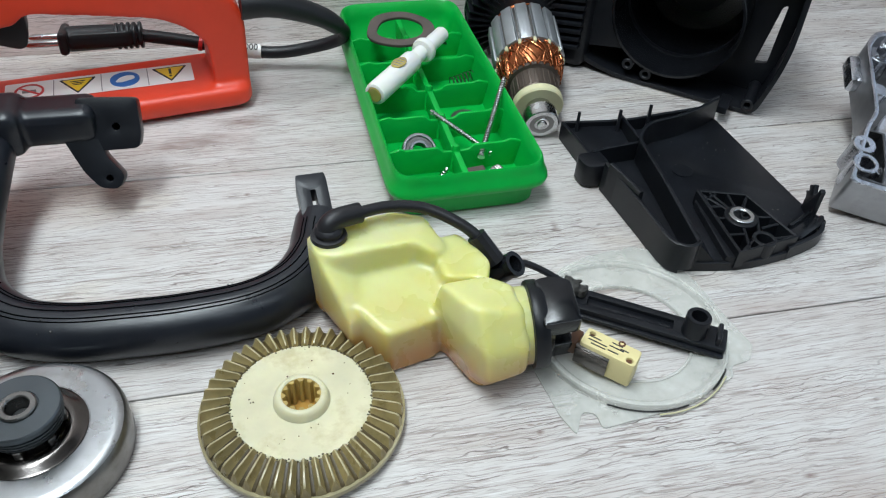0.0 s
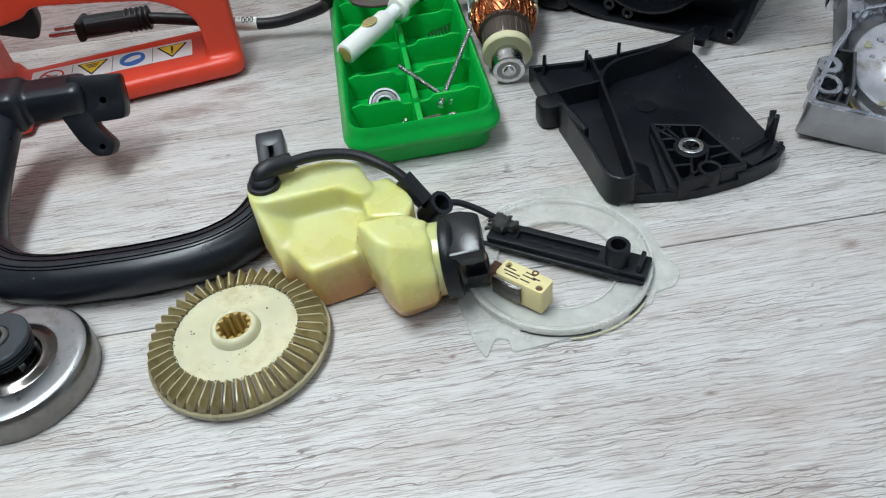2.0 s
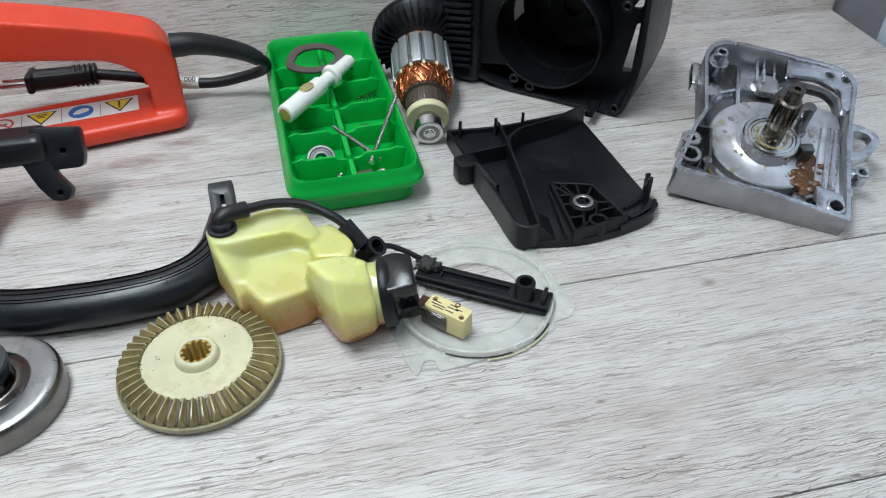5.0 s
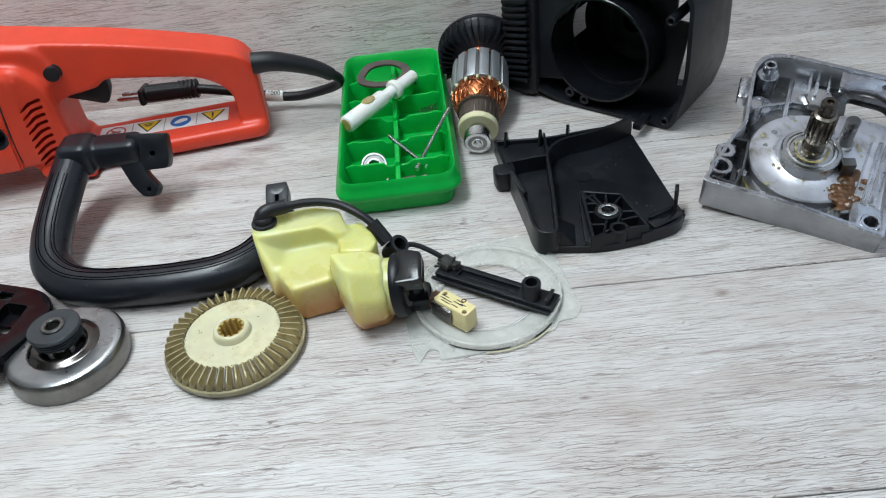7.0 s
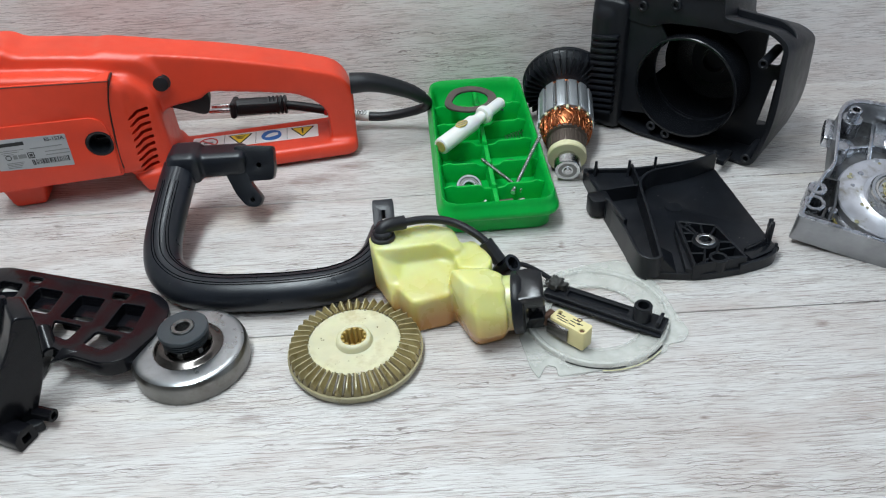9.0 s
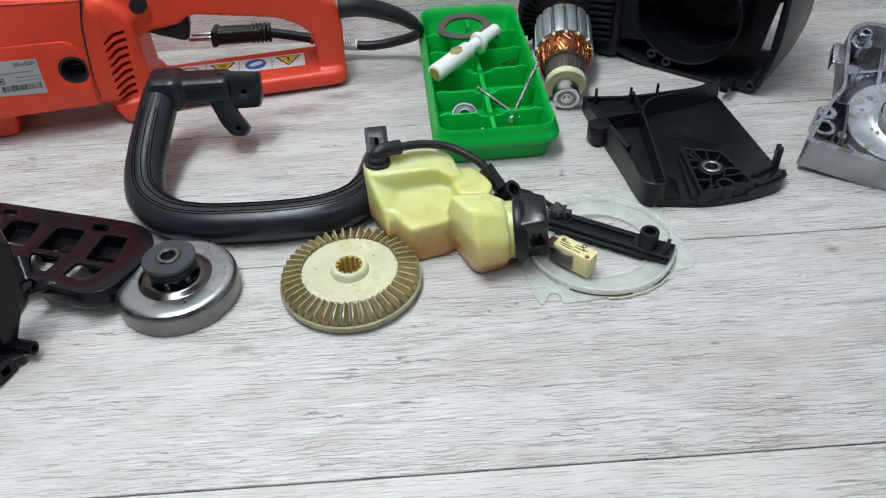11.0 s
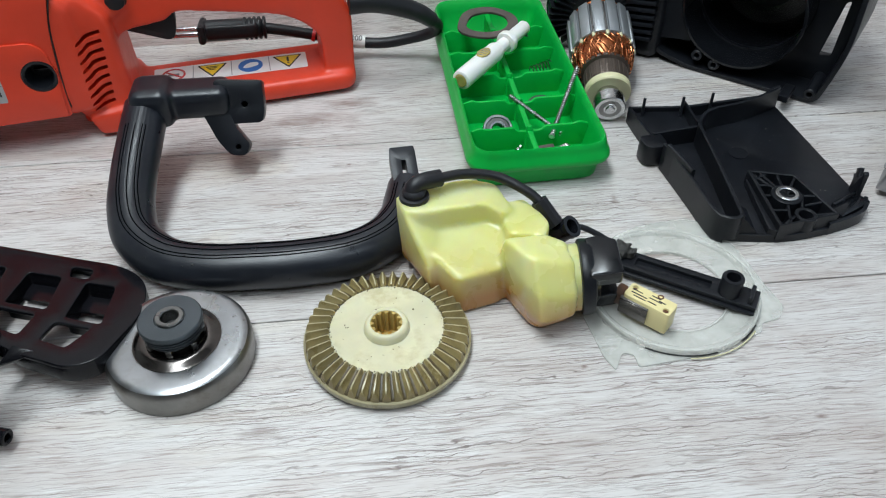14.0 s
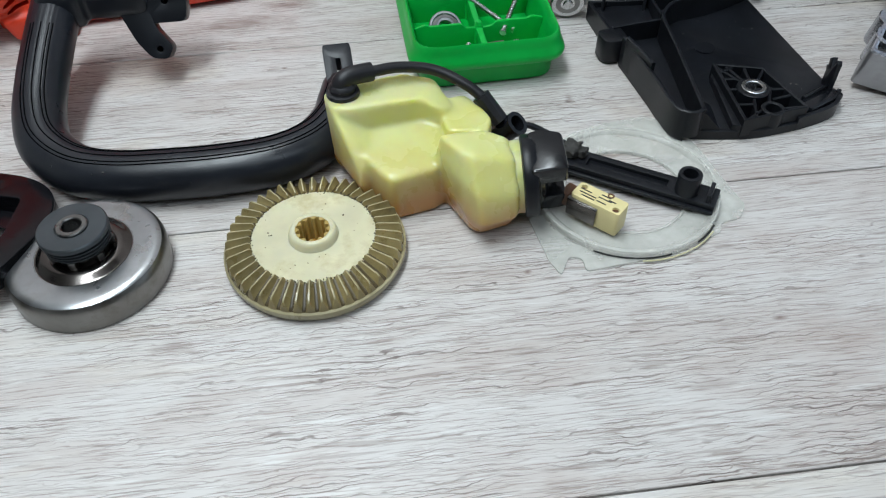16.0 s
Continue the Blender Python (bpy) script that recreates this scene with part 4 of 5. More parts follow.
for k in range(70):
    a0 = 2 * math.pi * k / 70 + rng.uniform(-0.06, 0.06)
    sw = rng.choice((-1, 1)) * rng.uniform(0.15, 0.9)
    pts = []
    for i in range(6):
        t = i / 5
        a = a0 + sw * t
        r = (17.9, 19.6, 20.9, 21.7, 22.1, 21.4)[i] + rng.uniform(-0.2, 0.5)
        pts.append((r * math.cos(a), r * math.sin(a), 37 + 19 * t))
    part("wire", tube(pts, 0.5, 6, 3), M_COPPER, armature)
part("core", lathe([(8, 54), (21.4, 54), (22.0, 54.6), (22.0, 88.4), (21.4, 89), (8, 89)], 64), M_CORE, armature, "laminated steel core")
for k in range(14):
    a = 360 / 14 * k
    part("core_tooth", box(3.0, 7.6, 35, 0.7, pose(0, 0, 0, 0, 0, a) @ Matrix.Translation((22.6, 0, 54))), M_CORE, armature)
    part("slot_liner", box(3.0, 2.4, 4.5, 0.9, pose(0, 0, 0, 0, 0, a + 180 / 14) @ Matrix.Translation((22.0, 0, 51.0))), M_CREAM, armature)
    part("slot_wedge", box(1.6, 1.6, 34, 0.3, pose(0, 0, 0, 0, 0, a + 180 / 14) @ Matrix.Translation((21.6, 0, 54.5))), M_STEEL_DARK, armature)
part("winding", lathe([(8, 88), (19, 88), (21, 92), (17, 97), (8, 98)], 40), M_COPPER, armature)
fan = part("fan", lathe([(6, 96), (18, 97), (22, 100), (36, 110), (37.5, 113), (37.5, 115), (6, 115)], 64), M_BLACK, armature, "black plastic cooling fan")
for k in range(36):
    blade = plate([(19, 98.6), (37.0, 101), (38.0, 114.5), (31, 113), (22, 102)], -0.5, 0.5, m=pose(0, 0, 0, 0, 0, 10 * k) @ pose(0, 0, 0, 90, 0, 0))
    part("blade", blade, M_BLACK, fan)
part("fan_rim", ring(35.6, 38.2, 112.5, 116, 72, 0.5), M_BLACK, fan)

# ---- motor housing ----
house_m = Matrix(((-0.773, -0.634, 0, 0.221), (0.634, -0.773, 0, 0.173), (0, 0, 1, 0), (0, 0, 0, 1)))
housing = thing("motor_housing", "black plastic motor housing standing open, with side vents", "housing", house_m)
# x to the far side, y out of the open face, z up
face = rounded([(0, 1), (100, 1), (128, 8), (133, 124), (108, 132), (46, 137), (44, 121), (6, 118), (-8, 110), (-10, 44)], [8, 10, 8, 6, 3, 2, 3, 5, 8, 20])
up = pose(0, 0, 0, 90, 0, 0)
back_holes = [circle(67, 56, 41.5, 48), rounded([(3, 78), (17, 78), (17, 106), (3, 104)], 5), rounded([(4, 26), (12, 24), (6, 66), (3, 68)], 1.5)]
inset = [(66 + (x - 66) * 0.955, 62 + (z - 62) * 0.955) for x, z in face]
shell = plate(face, 0, 80, [inset], 1.2, up, 3)
for v in shell.verts:
    if v.co.y < -30:
        v.co.z = 2 + (v.co.z - 2) * 0.82
bmesh.ops.delete(shell, geom=[f for f in shell.faces if f.calc_center_median().x > 122 and f.calc_center_median().y < -30 and 30 < f.calc_center_median().z < 110], context="FACES")
part("shell", shell, M_BLACK, housing)
part("rear_panel", plate(inset, 30, 34, back_holes, 0.5, up), M_BLACK, housing)


def windowed(bm):
    """Opens the side window of the round seat."""
    gone = [f for f in bm.faces if f.calc_center_median().x > 98 and abs(f.calc_center_median().z - 57) < 13 and f.calc_center_median().y > -52]
    bmesh.ops.delete(bm, geom=gone, context="FACES")
    return bm


web = [(131, 18)] + [(67 + 43.6 * math.cos(radians(a)), 56 + 43.6 * math.sin(radians(a))) for a in range(-48, 62, 6)] + [(100, 112), (131, 112)]
part("side_web", plate(web, 2.5, 4.5, m=up), M_BLACK, housing)
part("stator_lip", lathe([(42.0, -1.6), (43.6, -1.6), (44.2, -1.0), (44.2, 3), (42, 3)], 72, up @ pose(67, 56, 0), True), M_BLACK_SHINY, housing)
part("stator_ring", windowed(lathe([(42, 2), (44, 2), (44.2, 3), (44.2, 36), (42, 36)], 72, up @ pose(67, 56, 0), True)), M_BLACK_SHINY, housing, "oily round stator seat")
part("stator_tunnel", windowed(lathe([(42, 30), (43.4, 30), (43.4, 42), (43.2, 58), (38, 70), (22, 72), (22, 70.5), (36.6, 68.4), (41.8, 57), (41.9, 42)], 72, up @ pose(67, 56, 0), True)), M_BLACK_SHINY, housing)
part("bearing_cup", lathe([(0, 73.5), (23, 73.5), (23, 69), (12, 68.5), (11.5, 62), (9.5, 62), (9, 70), (0, 70.5)], 40, up @ pose(67, 56, 0)), M_BLACK, housing)
for x, z in ((92, 14), (78, 10), (6, 8), (112, 118), (84, 124)):
    part("screw_boss", ring(2.0, 4.2, -1.2, 30, 24, 0.4, up @ pose(x, z, 0)), M_BLACK, housing)
part("long_post", ring(2.0, 4.0, -2, 33, 24, 0.4, up @ pose(8, 92, 0)), M_BLACK, housing)
part("lug", box(7, 20, 5, 0.8, pose(20, 12, 8)), M_BLACK, housing)
part("top_web", plate([(46, 135), (108, 131), (128, 120), (126, 104), (104, 102), (88, 108), (60, 110), (34, 110), (22, 117), (44, 119)], 1, 5, r=0.5, m=up), M_BLACK, housing)
vent = part("vent_block", fused(join(box(34, 18, 120, 7, pose(140, -4, 1)), box(26, 20, 56, 8, pose(143, -1, 58)), box(30, 50, 20, 5, pose(138, -30, 104)), box(30, 60, 26, 5, pose(138, -34, 1))), 1.6, 5), M_BLACK, housing)
for k in range(13):
    part("vent_slat", box(24, 7, 3.0, 0.6, pose(139, 8.0, 18 + k * 5.8, 0, 8, 0)), M_BLACK, vent)

# ---- electric saw body ----
saw_m = Matrix(((-0.9854, 0.1702, 0, -0.12), (-0.1702, -0.9854, 0, 0.255), (0, 0, 1, 0), (0, 0, 0, 1)))
saw = thing("electric_saw_body", "orange-red plastic electric saw body with rear handle", "power tool", saw_m)
# x along the saw from its handle end, y towards the bench front, z up
side = Matrix(((1, 0, 0, 0), (0, 0, 1, 0), (0, 1, 0, 0), (0, 0, 0, 1)))
loop_outer = rounded([(-5, 2), (-7, 62), (3, 77), (32, 87), (68, 97), (104, 106), (155, 116), (190, 123), (190, 2)], [8, 10, 14, 10, 10, 10, 10, 4, 4])
loop_inner = rounded([(17, 9), (17, 48), (38, 64), (73, 70.5), (112, 77), (118, 71), (150, 67), (160, 52), (163, 9)], [10, 12, 14, 8, 4, 4, 10, 10, 12])
motor_outline = rounded([(168, 22), (172, 100), (186, 108), (206, 112), (296, 122), (297, 20), (262, 22)], [14, 16, 14, 10, 8, 8, 8])
spine = rounded([(140, 84), (150, 114), (206, 123), (246, 128), (252, 133), (296, 138), (297, 60), (180, 60)], [4, 10, 10, 4, 4, 6, 6, 6])
slots = []
for k in range(9):
    z = 78 - k * 6.2
    slots.append(plate(rounded([(159 + k * 0.5, z), (168 + k * 0.5, z - 1.6), (175 + k * 0.3, z - 5.5), (175 + k * 0.3, z - 7.6), (167 + k * 0.5, z - 4.4), (159 + k * 0.5, z - 2.8)], 0.8), 20, 60, m=side))
slots.append(cyl(11.0, 30, 32, 0.3, side @ pose(201, 56, 26)))
solid = join(
    plate(loop_outer, -19, 19, [loop_inner], 7, side, 4),
    plate(rounded([(-6, -30), (172, -30), (172, 27), (-6, 27)], 12), 2.5, 17, r=4),
    plate(motor_outline, -40, 40, (), 15, side, 4),
    plate(spine, -24, 24, (), 9, side, 4),
    plate(rounded([(150, 14), (152, 86), (168, 104), (190, 104), (190, 14)], 8), -33, 33, (), 9, side, 4),
    plate(rounded([(262, 0.5), (288, 0.5), (297, 30), (256, 30)], 3), -30, 30, (), 2, side),
    plate(rounded([(140, 2.5), (178, 2.5), (184, 18), (150, 22)], 3), -36, 38, (), 2, side),
)
part("shell", fused(solid, 1.7, 16, join(*slots)), M_ORANGE, saw, angle=40)
part("side_panel", plate(rounded([(191, 24), (189.6, 59), (186.6, 84), (183.4, 97), (180.2, 107.4), (246, 111.8), (284, 114), (296, 106), (296, 24)], [3, 6, 6, 6, 1, 4, 8, 4, 4]), 24, 41.4, [circle(201, 56, 11.0, 32)], 1.0, side, 3), M_ORANGE, saw)
part("side_panel", plate(rounded([(193, 25), (191, 60), (193, 73), (200, 79), (258, 80.5), (296, 81), (296, 25)], [3, 8, 6, 8, 4, 3, 3]), 40.5, 43.0, [circle(201, 56, 11.0, 32)], 1.6, side, 3), M_ORANGE, saw)
seams = (("seam", wall_strip([(179.4, 107), (182.6, 97), (185.8, 84), (188.8, 59), (190.4, 40), (190.2, 30)], 0.9, 20, 40.9)), ("panel_gap", wall_strip([(180.6, 106.4), (212, 108.6), (246, 110.9), (282, 113.0)], 0.9, 39.5, 41.6)))
for name, bm in seams:
    bmesh.ops.transform(bm, matrix=side, verts=bm.verts)
    part(name, bm, M_PRINT, saw)
socket = part("brush_cap", lathe([(11.6, -22), (11.6, 10), (11.0, 12), (11.0, 14.6), (10.0, 15.2), (8.6, 14.4), (7.6, 9), (6.4, 3), (0, 2.4), (0, -22)], 36, side @ pose(201, 56, 28)), M_BLACK, saw, "black screw-in brush cap")
part("cap_slot", box(9, 1.4, 2, 0.3, side @ pose(201, 56, 31)), M_BLACK_SHINY, socket)
part("lock_button", lathe([(6.2, -6), (6.4, 3.6), (5.9, 4.8), (4.0, 5.4), (0, 5.6)], 32, side @ pose(146, 91, 19.5)), M_RUBBER, saw, "black lock-off button")
part("button_ring", ring(6.3, 7.3, -6, 1.0, 32, 0.3, side @ pose(146, 91, 19.5)), M_PRINT, saw)
part("trigger", plate(rounded([(156, 71), (113, 76), (114, 60), (117, 53), (121, 52), (150, 64)], [3, 2, 6, 3, 5, 6]), -8, 8, r=2, m=side), M_RUBBER, saw, "black rubber trigger")
part("screw", lathe([(4.2, 0), (4.2, 1.5), (3.2, 2.4), (0, 2.4)], 20, side @ pose(290, 101, 40)), M_STEEL, saw, "silver screw head")
plate_label = part("rating_plate", plate(rounded([(225, 41), (224, 69), (280, 71), (281, 44)], 1), 42.9, 43.3, m=side), M_SILVER, saw, "silver rating plate with black print")
LX = lambda a: 279 - a


def label_bar(x, z, w, h, mat=M_PRINT):
    part("print_bar", box(w, h, 0.25, 0.02, side @ pose(LX(x + w / 2), z, 43.25), 1), mat, plate_label)


label_bar(2, 65.8, 21, 3.0)
model = bpy.data.curves.new("model_code", "FONT")
model.body, model.size, model.extrude, model.align_x = "ES-152A", 0.0043, 0.0001, "CENTER"
model.materials.append(M_PRINT)
code = new("model_code", model)
code.parent = saw
code.matrix_local = Matrix(((-1, 0, 0, (LX(46)) * MM), (0, 0, 1, 0.0434), (0, 1, 0, 0.0650), (0, 0, 0, 1)))
for k in range(3):
    label_bar(3 + k, 60.6 - k * 1.7, 18 - 5 * k, 0.6, M_PRINT_GREY)
label_bar(26, 60.2, 24, 0.7, M_PRINT_GREY)
part("mark_ring", ring(1.7, 2.3, 0, 0.3, 20, 0.05, side @ pose(LX(8), 54.5, 43.2)), M_PRINT, plate_label)
for x, w in ((11.5, 3.2), (15.5, 6)):
    label_bar(x, 54.5, w, 3.6, M_PRINT_GREY)
for dx, dz, w, h in ((0, 2.3, 5, 0.6), (0, -2.3, 5, 0.6), (-2.2, 0, 0.6, 5), (2.2, 0, 0.6, 5), (0, 0, 2.2, 2.2)):
    label_bar(25 + dx - w / 2, 54.6 + dz, w, h)
label_bar(36, 56.2, 18, 0.7, M_PRINT_GREY)
label_bar(36, 53.2, 18, 0.7, M_PRINT_GREY)
for k in range(4):
    label_bar(5, 49.6 - k * 1.4, 13 - k, 0.6, M_PRINT_GREY)
rng = random.Random(7)
x = 24
while x < 51:
    w = rng.choice((0.35, 0.35, 0.7, 1.0))
    label_bar(x, 48.0, w, 4.6)
    x += w + rng.choice((0.4, 0.6, 0.9))
# warning sticker on the guard foot of the handle
stick_m = Matrix.Translation((84, -5, 17.1)) @ Matrix.Rotation(math.pi, 4, "Z") @ pose(0, 0, 0, 0, 0, -2)
sticker = part("warning_sticker", plate(rounded([(-56, -11.5), (56, -11.5), (56, 11.5), (-56, 11.5)], 1.5), 0, 0.35, m=stick_m), M_PAPER, saw, "white sticker with four warning signs")
part("sign_ring", ring(7.2, 8.6, 0.3, 0.7, 36, 0.05, stick_m @ pose(-42, 0, 0)), M_RED, sticker)
part("sign_slash", box(15, 1.4, 0.35, 0.02, stick_m @ pose(-42, 0, 0.35, 0, 0, -40)), M_RED, sticker)
part("sign_mark", box(8, 3, 0.2, 0.02, stick_m @ pose(-42, 0, 0.3)), M_PRINT_GREY, sticker)
for x in (-14, 42):
    part("sign_edge", plate(rounded([(-11, 8.5), (11, 8.5), (0, -9.5)], 1.2), 0.3, 0.6, m=stick_m @ pose(x, 0, 0)), M_PRINT, sticker)
    part("sign_field", plate(rounded([(-9, 7.4), (9, 7.4), (0, -7.6)], 1.0), 0.3, 0.8, m=stick_m @ pose(x, 0, 0)), M_YELLOW, sticker)
for dz, w in ((4.6, 9), (2.6, 7), (0.6, 5)):
    part("sign_mark", box(w, 0.9, 0.2, 0.02, stick_m @ pose(-14, dz, 0.75)), M_PRINT, sticker)
part("sign_mark", box(1.6, 7, 0.2, 0.02, stick_m @ pose(42, 2.4, 0.75)), M_PRINT, sticker)
part("sign_mark", box(1.6, 1.6, 0.2, 0.02, stick_m @ pose(42, -3.4, 0.75)), M_PRINT, sticker)
part("sign_disc", cyl(9, 0.5, 36, 0.05, stick_m @ pose(14, 0, 0.3)), M_BLUE, sticker)
part("sign_mark", plate(rounded([(-6, -3), (-2, -4), (6, -1), (6, 3), (1, 4), (-3, 2)], 1.5), 0.75, 1.0, m=stick_m @ pose(14, 0, 0)), M_PAPER, sticker)
for x in (-28, 0, 28):
    part("sign_line", box(0.5, 21, 0.2, 0.02, stick_m @ pose(x, 0, 0.3)), M_PRINT_GREY, sticker)
part("cord_sleeve", tube([(-112, 238, 68), (-96, 240, 67), (-79, 244, 61), (-62, 249, 52), (-52, 254, 43)], 9.0, 20, 6, lambda k, n: 1.0 - 0.38 * k / n), M_RUBBER, saw, "black tapered cord sleeve")
part("power_cord", tube([(-60, 250, 51), (-52, 255, 43), (-47, 262, 34), (-51, 270, 25), (-66, 276, 18), (-90, 280, 13), (-115, 284, 14), (-145, 287, 20), (-172, 287, 26), (-186, 286, 28.5)], 4.3, 14), M_RUBBER, saw, "black rubber power cord")
part("cord_tag", tube([(-103, 282.0, 13.2), (-111, 283.4, 13.6), (-119, 284.4, 14.6)], 5.0, 18), M_PAPER, saw, "white cord tag")
part("cord_clip", tube([(-141.5, 286.6, 19.2), (-144, 287, 19.8)], 5.2, 14), M_RED, saw)
inv = saw_m.inverted()
for ob in saw.children:
    if ob.name.split(".")[0] in ("cord_sleeve", "power_cord", "cord_tag", "cord_clip"):
        ob.data.transform(inv)
plug = part("plug", fused(join(lathe([(6, 0), (7, 1), (8.0, 22), (8.2, 44), (0, 44)], 32, pose(0, 0, 0)), box(12, 18, 42, 4, pose(0, 0, 3)), box(15, 27, 6, 2.5, pose(0, 0, 43))), 0.8, 3), M_RUBBER, saw, "black two-pin mains plug")
for k in range(5):
    part("strain_rib", ring(5.0, 8.6, -2 + 3.6 * k, 0.2 + 3.6 * k, 28, 0.5), M_RUBBER, plug)
for sy in (-1, 1):
    part("pin", lathe([(2.2, 48), (2.2, 66), (1.4, 68.5), (0, 69)], 16, pose(0, sy * 7.5, 0)), M_STEEL, plug, "bright metal pin")
plug_m = inv @ Matrix.Translation((-0.181, 0.286, 0.0285)) @ Vector((-1.0, -0.06, 0.02)).to_track_quat("Z", "Y").to_matrix().to_4x4() @ pose(0, 0, 0, 0, 0, 100)
plug.data.transform(plug_m)
for ob in plug.children:
    ob.data.transform(plug_m)
tag = bpy.data.curves.new("cord_number", "FONT")
tag.body, tag.size, tag.extrude, tag.align_x = "1000", 0.0062, 0.0001, "CENTER"
tag.materials.append(M_PRINT)
number = new("cord_number", tag)
number.parent = saw
number.matrix_local = inv @ pose(-0.1115, 0.2792, 0.0168, 40, 0, -9)

# ---- gear casing ----
case_m = Matrix(((0.8685, 0.4939, -0.0424, 0.211), (-0.4865, 0.8328, -0.2640, 0.066), (-0.0951, 0.2499, 0.9636, 0.030), (0, 0, 0, 1)))
casing = thing("gear_casing", "oily cast aluminium gear casing with a splined shaft", "gear casing", case_m)
rim = rounded([(0, -3), (8, 44), (13, 56), (6, 118), (12, 132), (30, 136), (73, 133.7), (104, 132), (116, 121), (115, 104), (112, 62), (113, -12), (60, -5)], [3, 6, 8, 10, 8, 12, 0, 14, 10, 0, 6, 2, 3])
cx, cy = 58, 60
inner = [(cx + (x - cx) * 0.945, cy + (y - cy) * 0.95) for x, y in rim]
gap = rounded([(76, 92), (75, 124), (100, 122), (107, 114), (109, 94), (100, 86)], 4)
wall_bm = plate(rim, -25, 0, [inner], 0.7)
bmesh.ops.delete(wall_bm, geom=[f for f in wall_bm.faces if f.calc_center_median().x > 75 and f.calc_center_median().y > 106 and f.calc_center_median().z < -1.5], context="FACES")
# Wall in the shade-darkened colour, with a lighter edge strip laid on top.
part("wall", wall_bm, M_CAST, casing)
part("rim_edge", plate(rim, -0.6, 0.35, [inner], 0.25), M_ALU, casing, "brighter aluminium rim edge")
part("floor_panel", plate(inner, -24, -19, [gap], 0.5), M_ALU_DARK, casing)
part("foot", box(84, 64, 8, 2, pose(56, 50, -32)), M_ALU, casing)
part("foot", box(20, 16, 34, 2, pose(58, 122, -58)), M_ALU, casing)
part("shoulder_flange", plate(rounded([(66, 112), (66, 132), (104, 130), (113, 121), (111, 88), (106, 88), (104, 108), (88, 116)], 4), -6, -0.6, [circle(107.5, 119.5, 3.4), circle(96, 121, 3.2)], 0.5), M_ALU, casing)
part("main_disc", lathe([(12, -20), (40, -20), (40, -12.6), (39, -11.6), (25, -11.2), (22, -9), (12, -9)], 72, pose(60, 51, 0)), M_DISC, casing, "machined aluminium disc")
part("bearing_seat", lathe([(11, -12), (19.5, -12), (19.5, -1), (18.6, 0), (16.6, 0), (16.2, -1.4), (11, -1.4)], 56, pose(60, 47, 0), True), M_STEEL, casing)
part("bearing", lathe([(5, -6), (15.8, -6), (15.8, -0.6), (14.4, -0.2), (13.6, -1.2), (10.2, -1.2), (9.4, -0.2), (5, -0.2)], 48, pose(60, 47, 0), True), M_STEEL, casing, "steel ball bearing")
part("grease_ring", ring(9.0, 11.2, -3, -1.0, 40, 0.5, pose(60, 47, 0)), M_GREASE, casing, "yellow grease")
sh = pose(60, 47, 0)
shaft = part("shaft", lathe([(0, -4), (7.4, -4), (7.4, 5), (6.4, 6), (7.0, 6.8), (6.4, 7.6), (7, 8.4), (6.2, 9.4), (7.2, 11), (7.2, 33), (5.2, 34), (5.2, 43), (4.4, 44), (2.2, 44), (1.8, 42), (0, 42)], 40, sh), M_SHAFT, casing, "oily splined steel shaft")
for k in range(12):
    part("spline", box(1.6, 1.7, 21, 0.4, sh @ pose(0, 0, 0, 0, 0, 30 * k) @ Matrix.Translation((7.5, 0, 11.5))), M_SHAFT, shaft)
part("pin", lathe([(6.4, -12), (6.4, -9.5), (4.6, -8.5), (4.6, 13.2), (3.8, 14), (0, 14)], 24, pose(79, 68, 0)), M_STEEL_DARK, casing)
for x, y, r0, r1, h in ((7.5, 28, 2.6, 6.6, 0.5), (8.5, 13, 4.6, 7.4, 1.0), (104.5, -1, 4.2, 6.4, -0.5), (17.5, 114, 2.6, 4.6, 6.0)):
    part("boss", ring(r0, r1, -20, h, 28, 0.5, pose(x, y, 0)), M_ALU, casing)
part("boss_collar", ring(4.4, 7.6, -20, -3, 28, 0.5, pose(17.5, 114, 0)), M_ALU, casing)
part("boss", cyl(5.2, 18, 24, 0.8, pose(16, 80, -20)), M_ALU, casing)
part("boss", cyl(9, 5, 28, 1.0, pose(18, 94, -20)), M_ALU, casing)
part("hex_nut", lathe([(10.5, 0), (11, 0.6), (11, 4.6), (10, 5.6), (0, 6.2)], 6, pose(56, 109, -16)), M_STEEL, casing, "bright hexagon plug")
for x, y, w, l, h, a in ((36, 104, 3, 42, 7, 4), (47, 120, 2.4, 26, 12, 2), (52, 120, 2.4, 26, 12, 2), (27, 95, 3, 28, 6, -60), (60, 124, 2.2, 20, 10, 3)):
    part("rib", box(w, l, h, 0.7, pose(x, y, -19.5, 0, 0, a)), M_ALU, casing)
part("deck", plate(rounded([(72, 97), (98, 97), (107, 93), (110, 78), (112, 16), (96, 13), (90, 22), (70, 40)], [3, 3, 6, 6, 3, 3, 8, 3]), -18, -11.4, r=0.8), M_DISC, casing, "oil-smeared aluminium deck")
for x, w, h in ((100, 2.4, 2.6), (105.5, 5.0, 3.4), (94.5, 1.6, 1.2)):
    part("rail", box(w, 58, h, 0.7, pose(x, 48, -11.6, 0, 0, -3)), M_ALU, casing)
part("step_block", box(17, 9, 9, 1, pose(102, 15, -20)), M_ALU, casing)
part("raised_bar", box(15, 28, 6, 1.0, pose(44, 116, -20, 0, 0, 2)), M_ALU, casing)
part("outer_lug", box(8, 24, 11, 2.5, pose(4.5, 102, -19, 0, 0, 6)), M_ALU, casing)
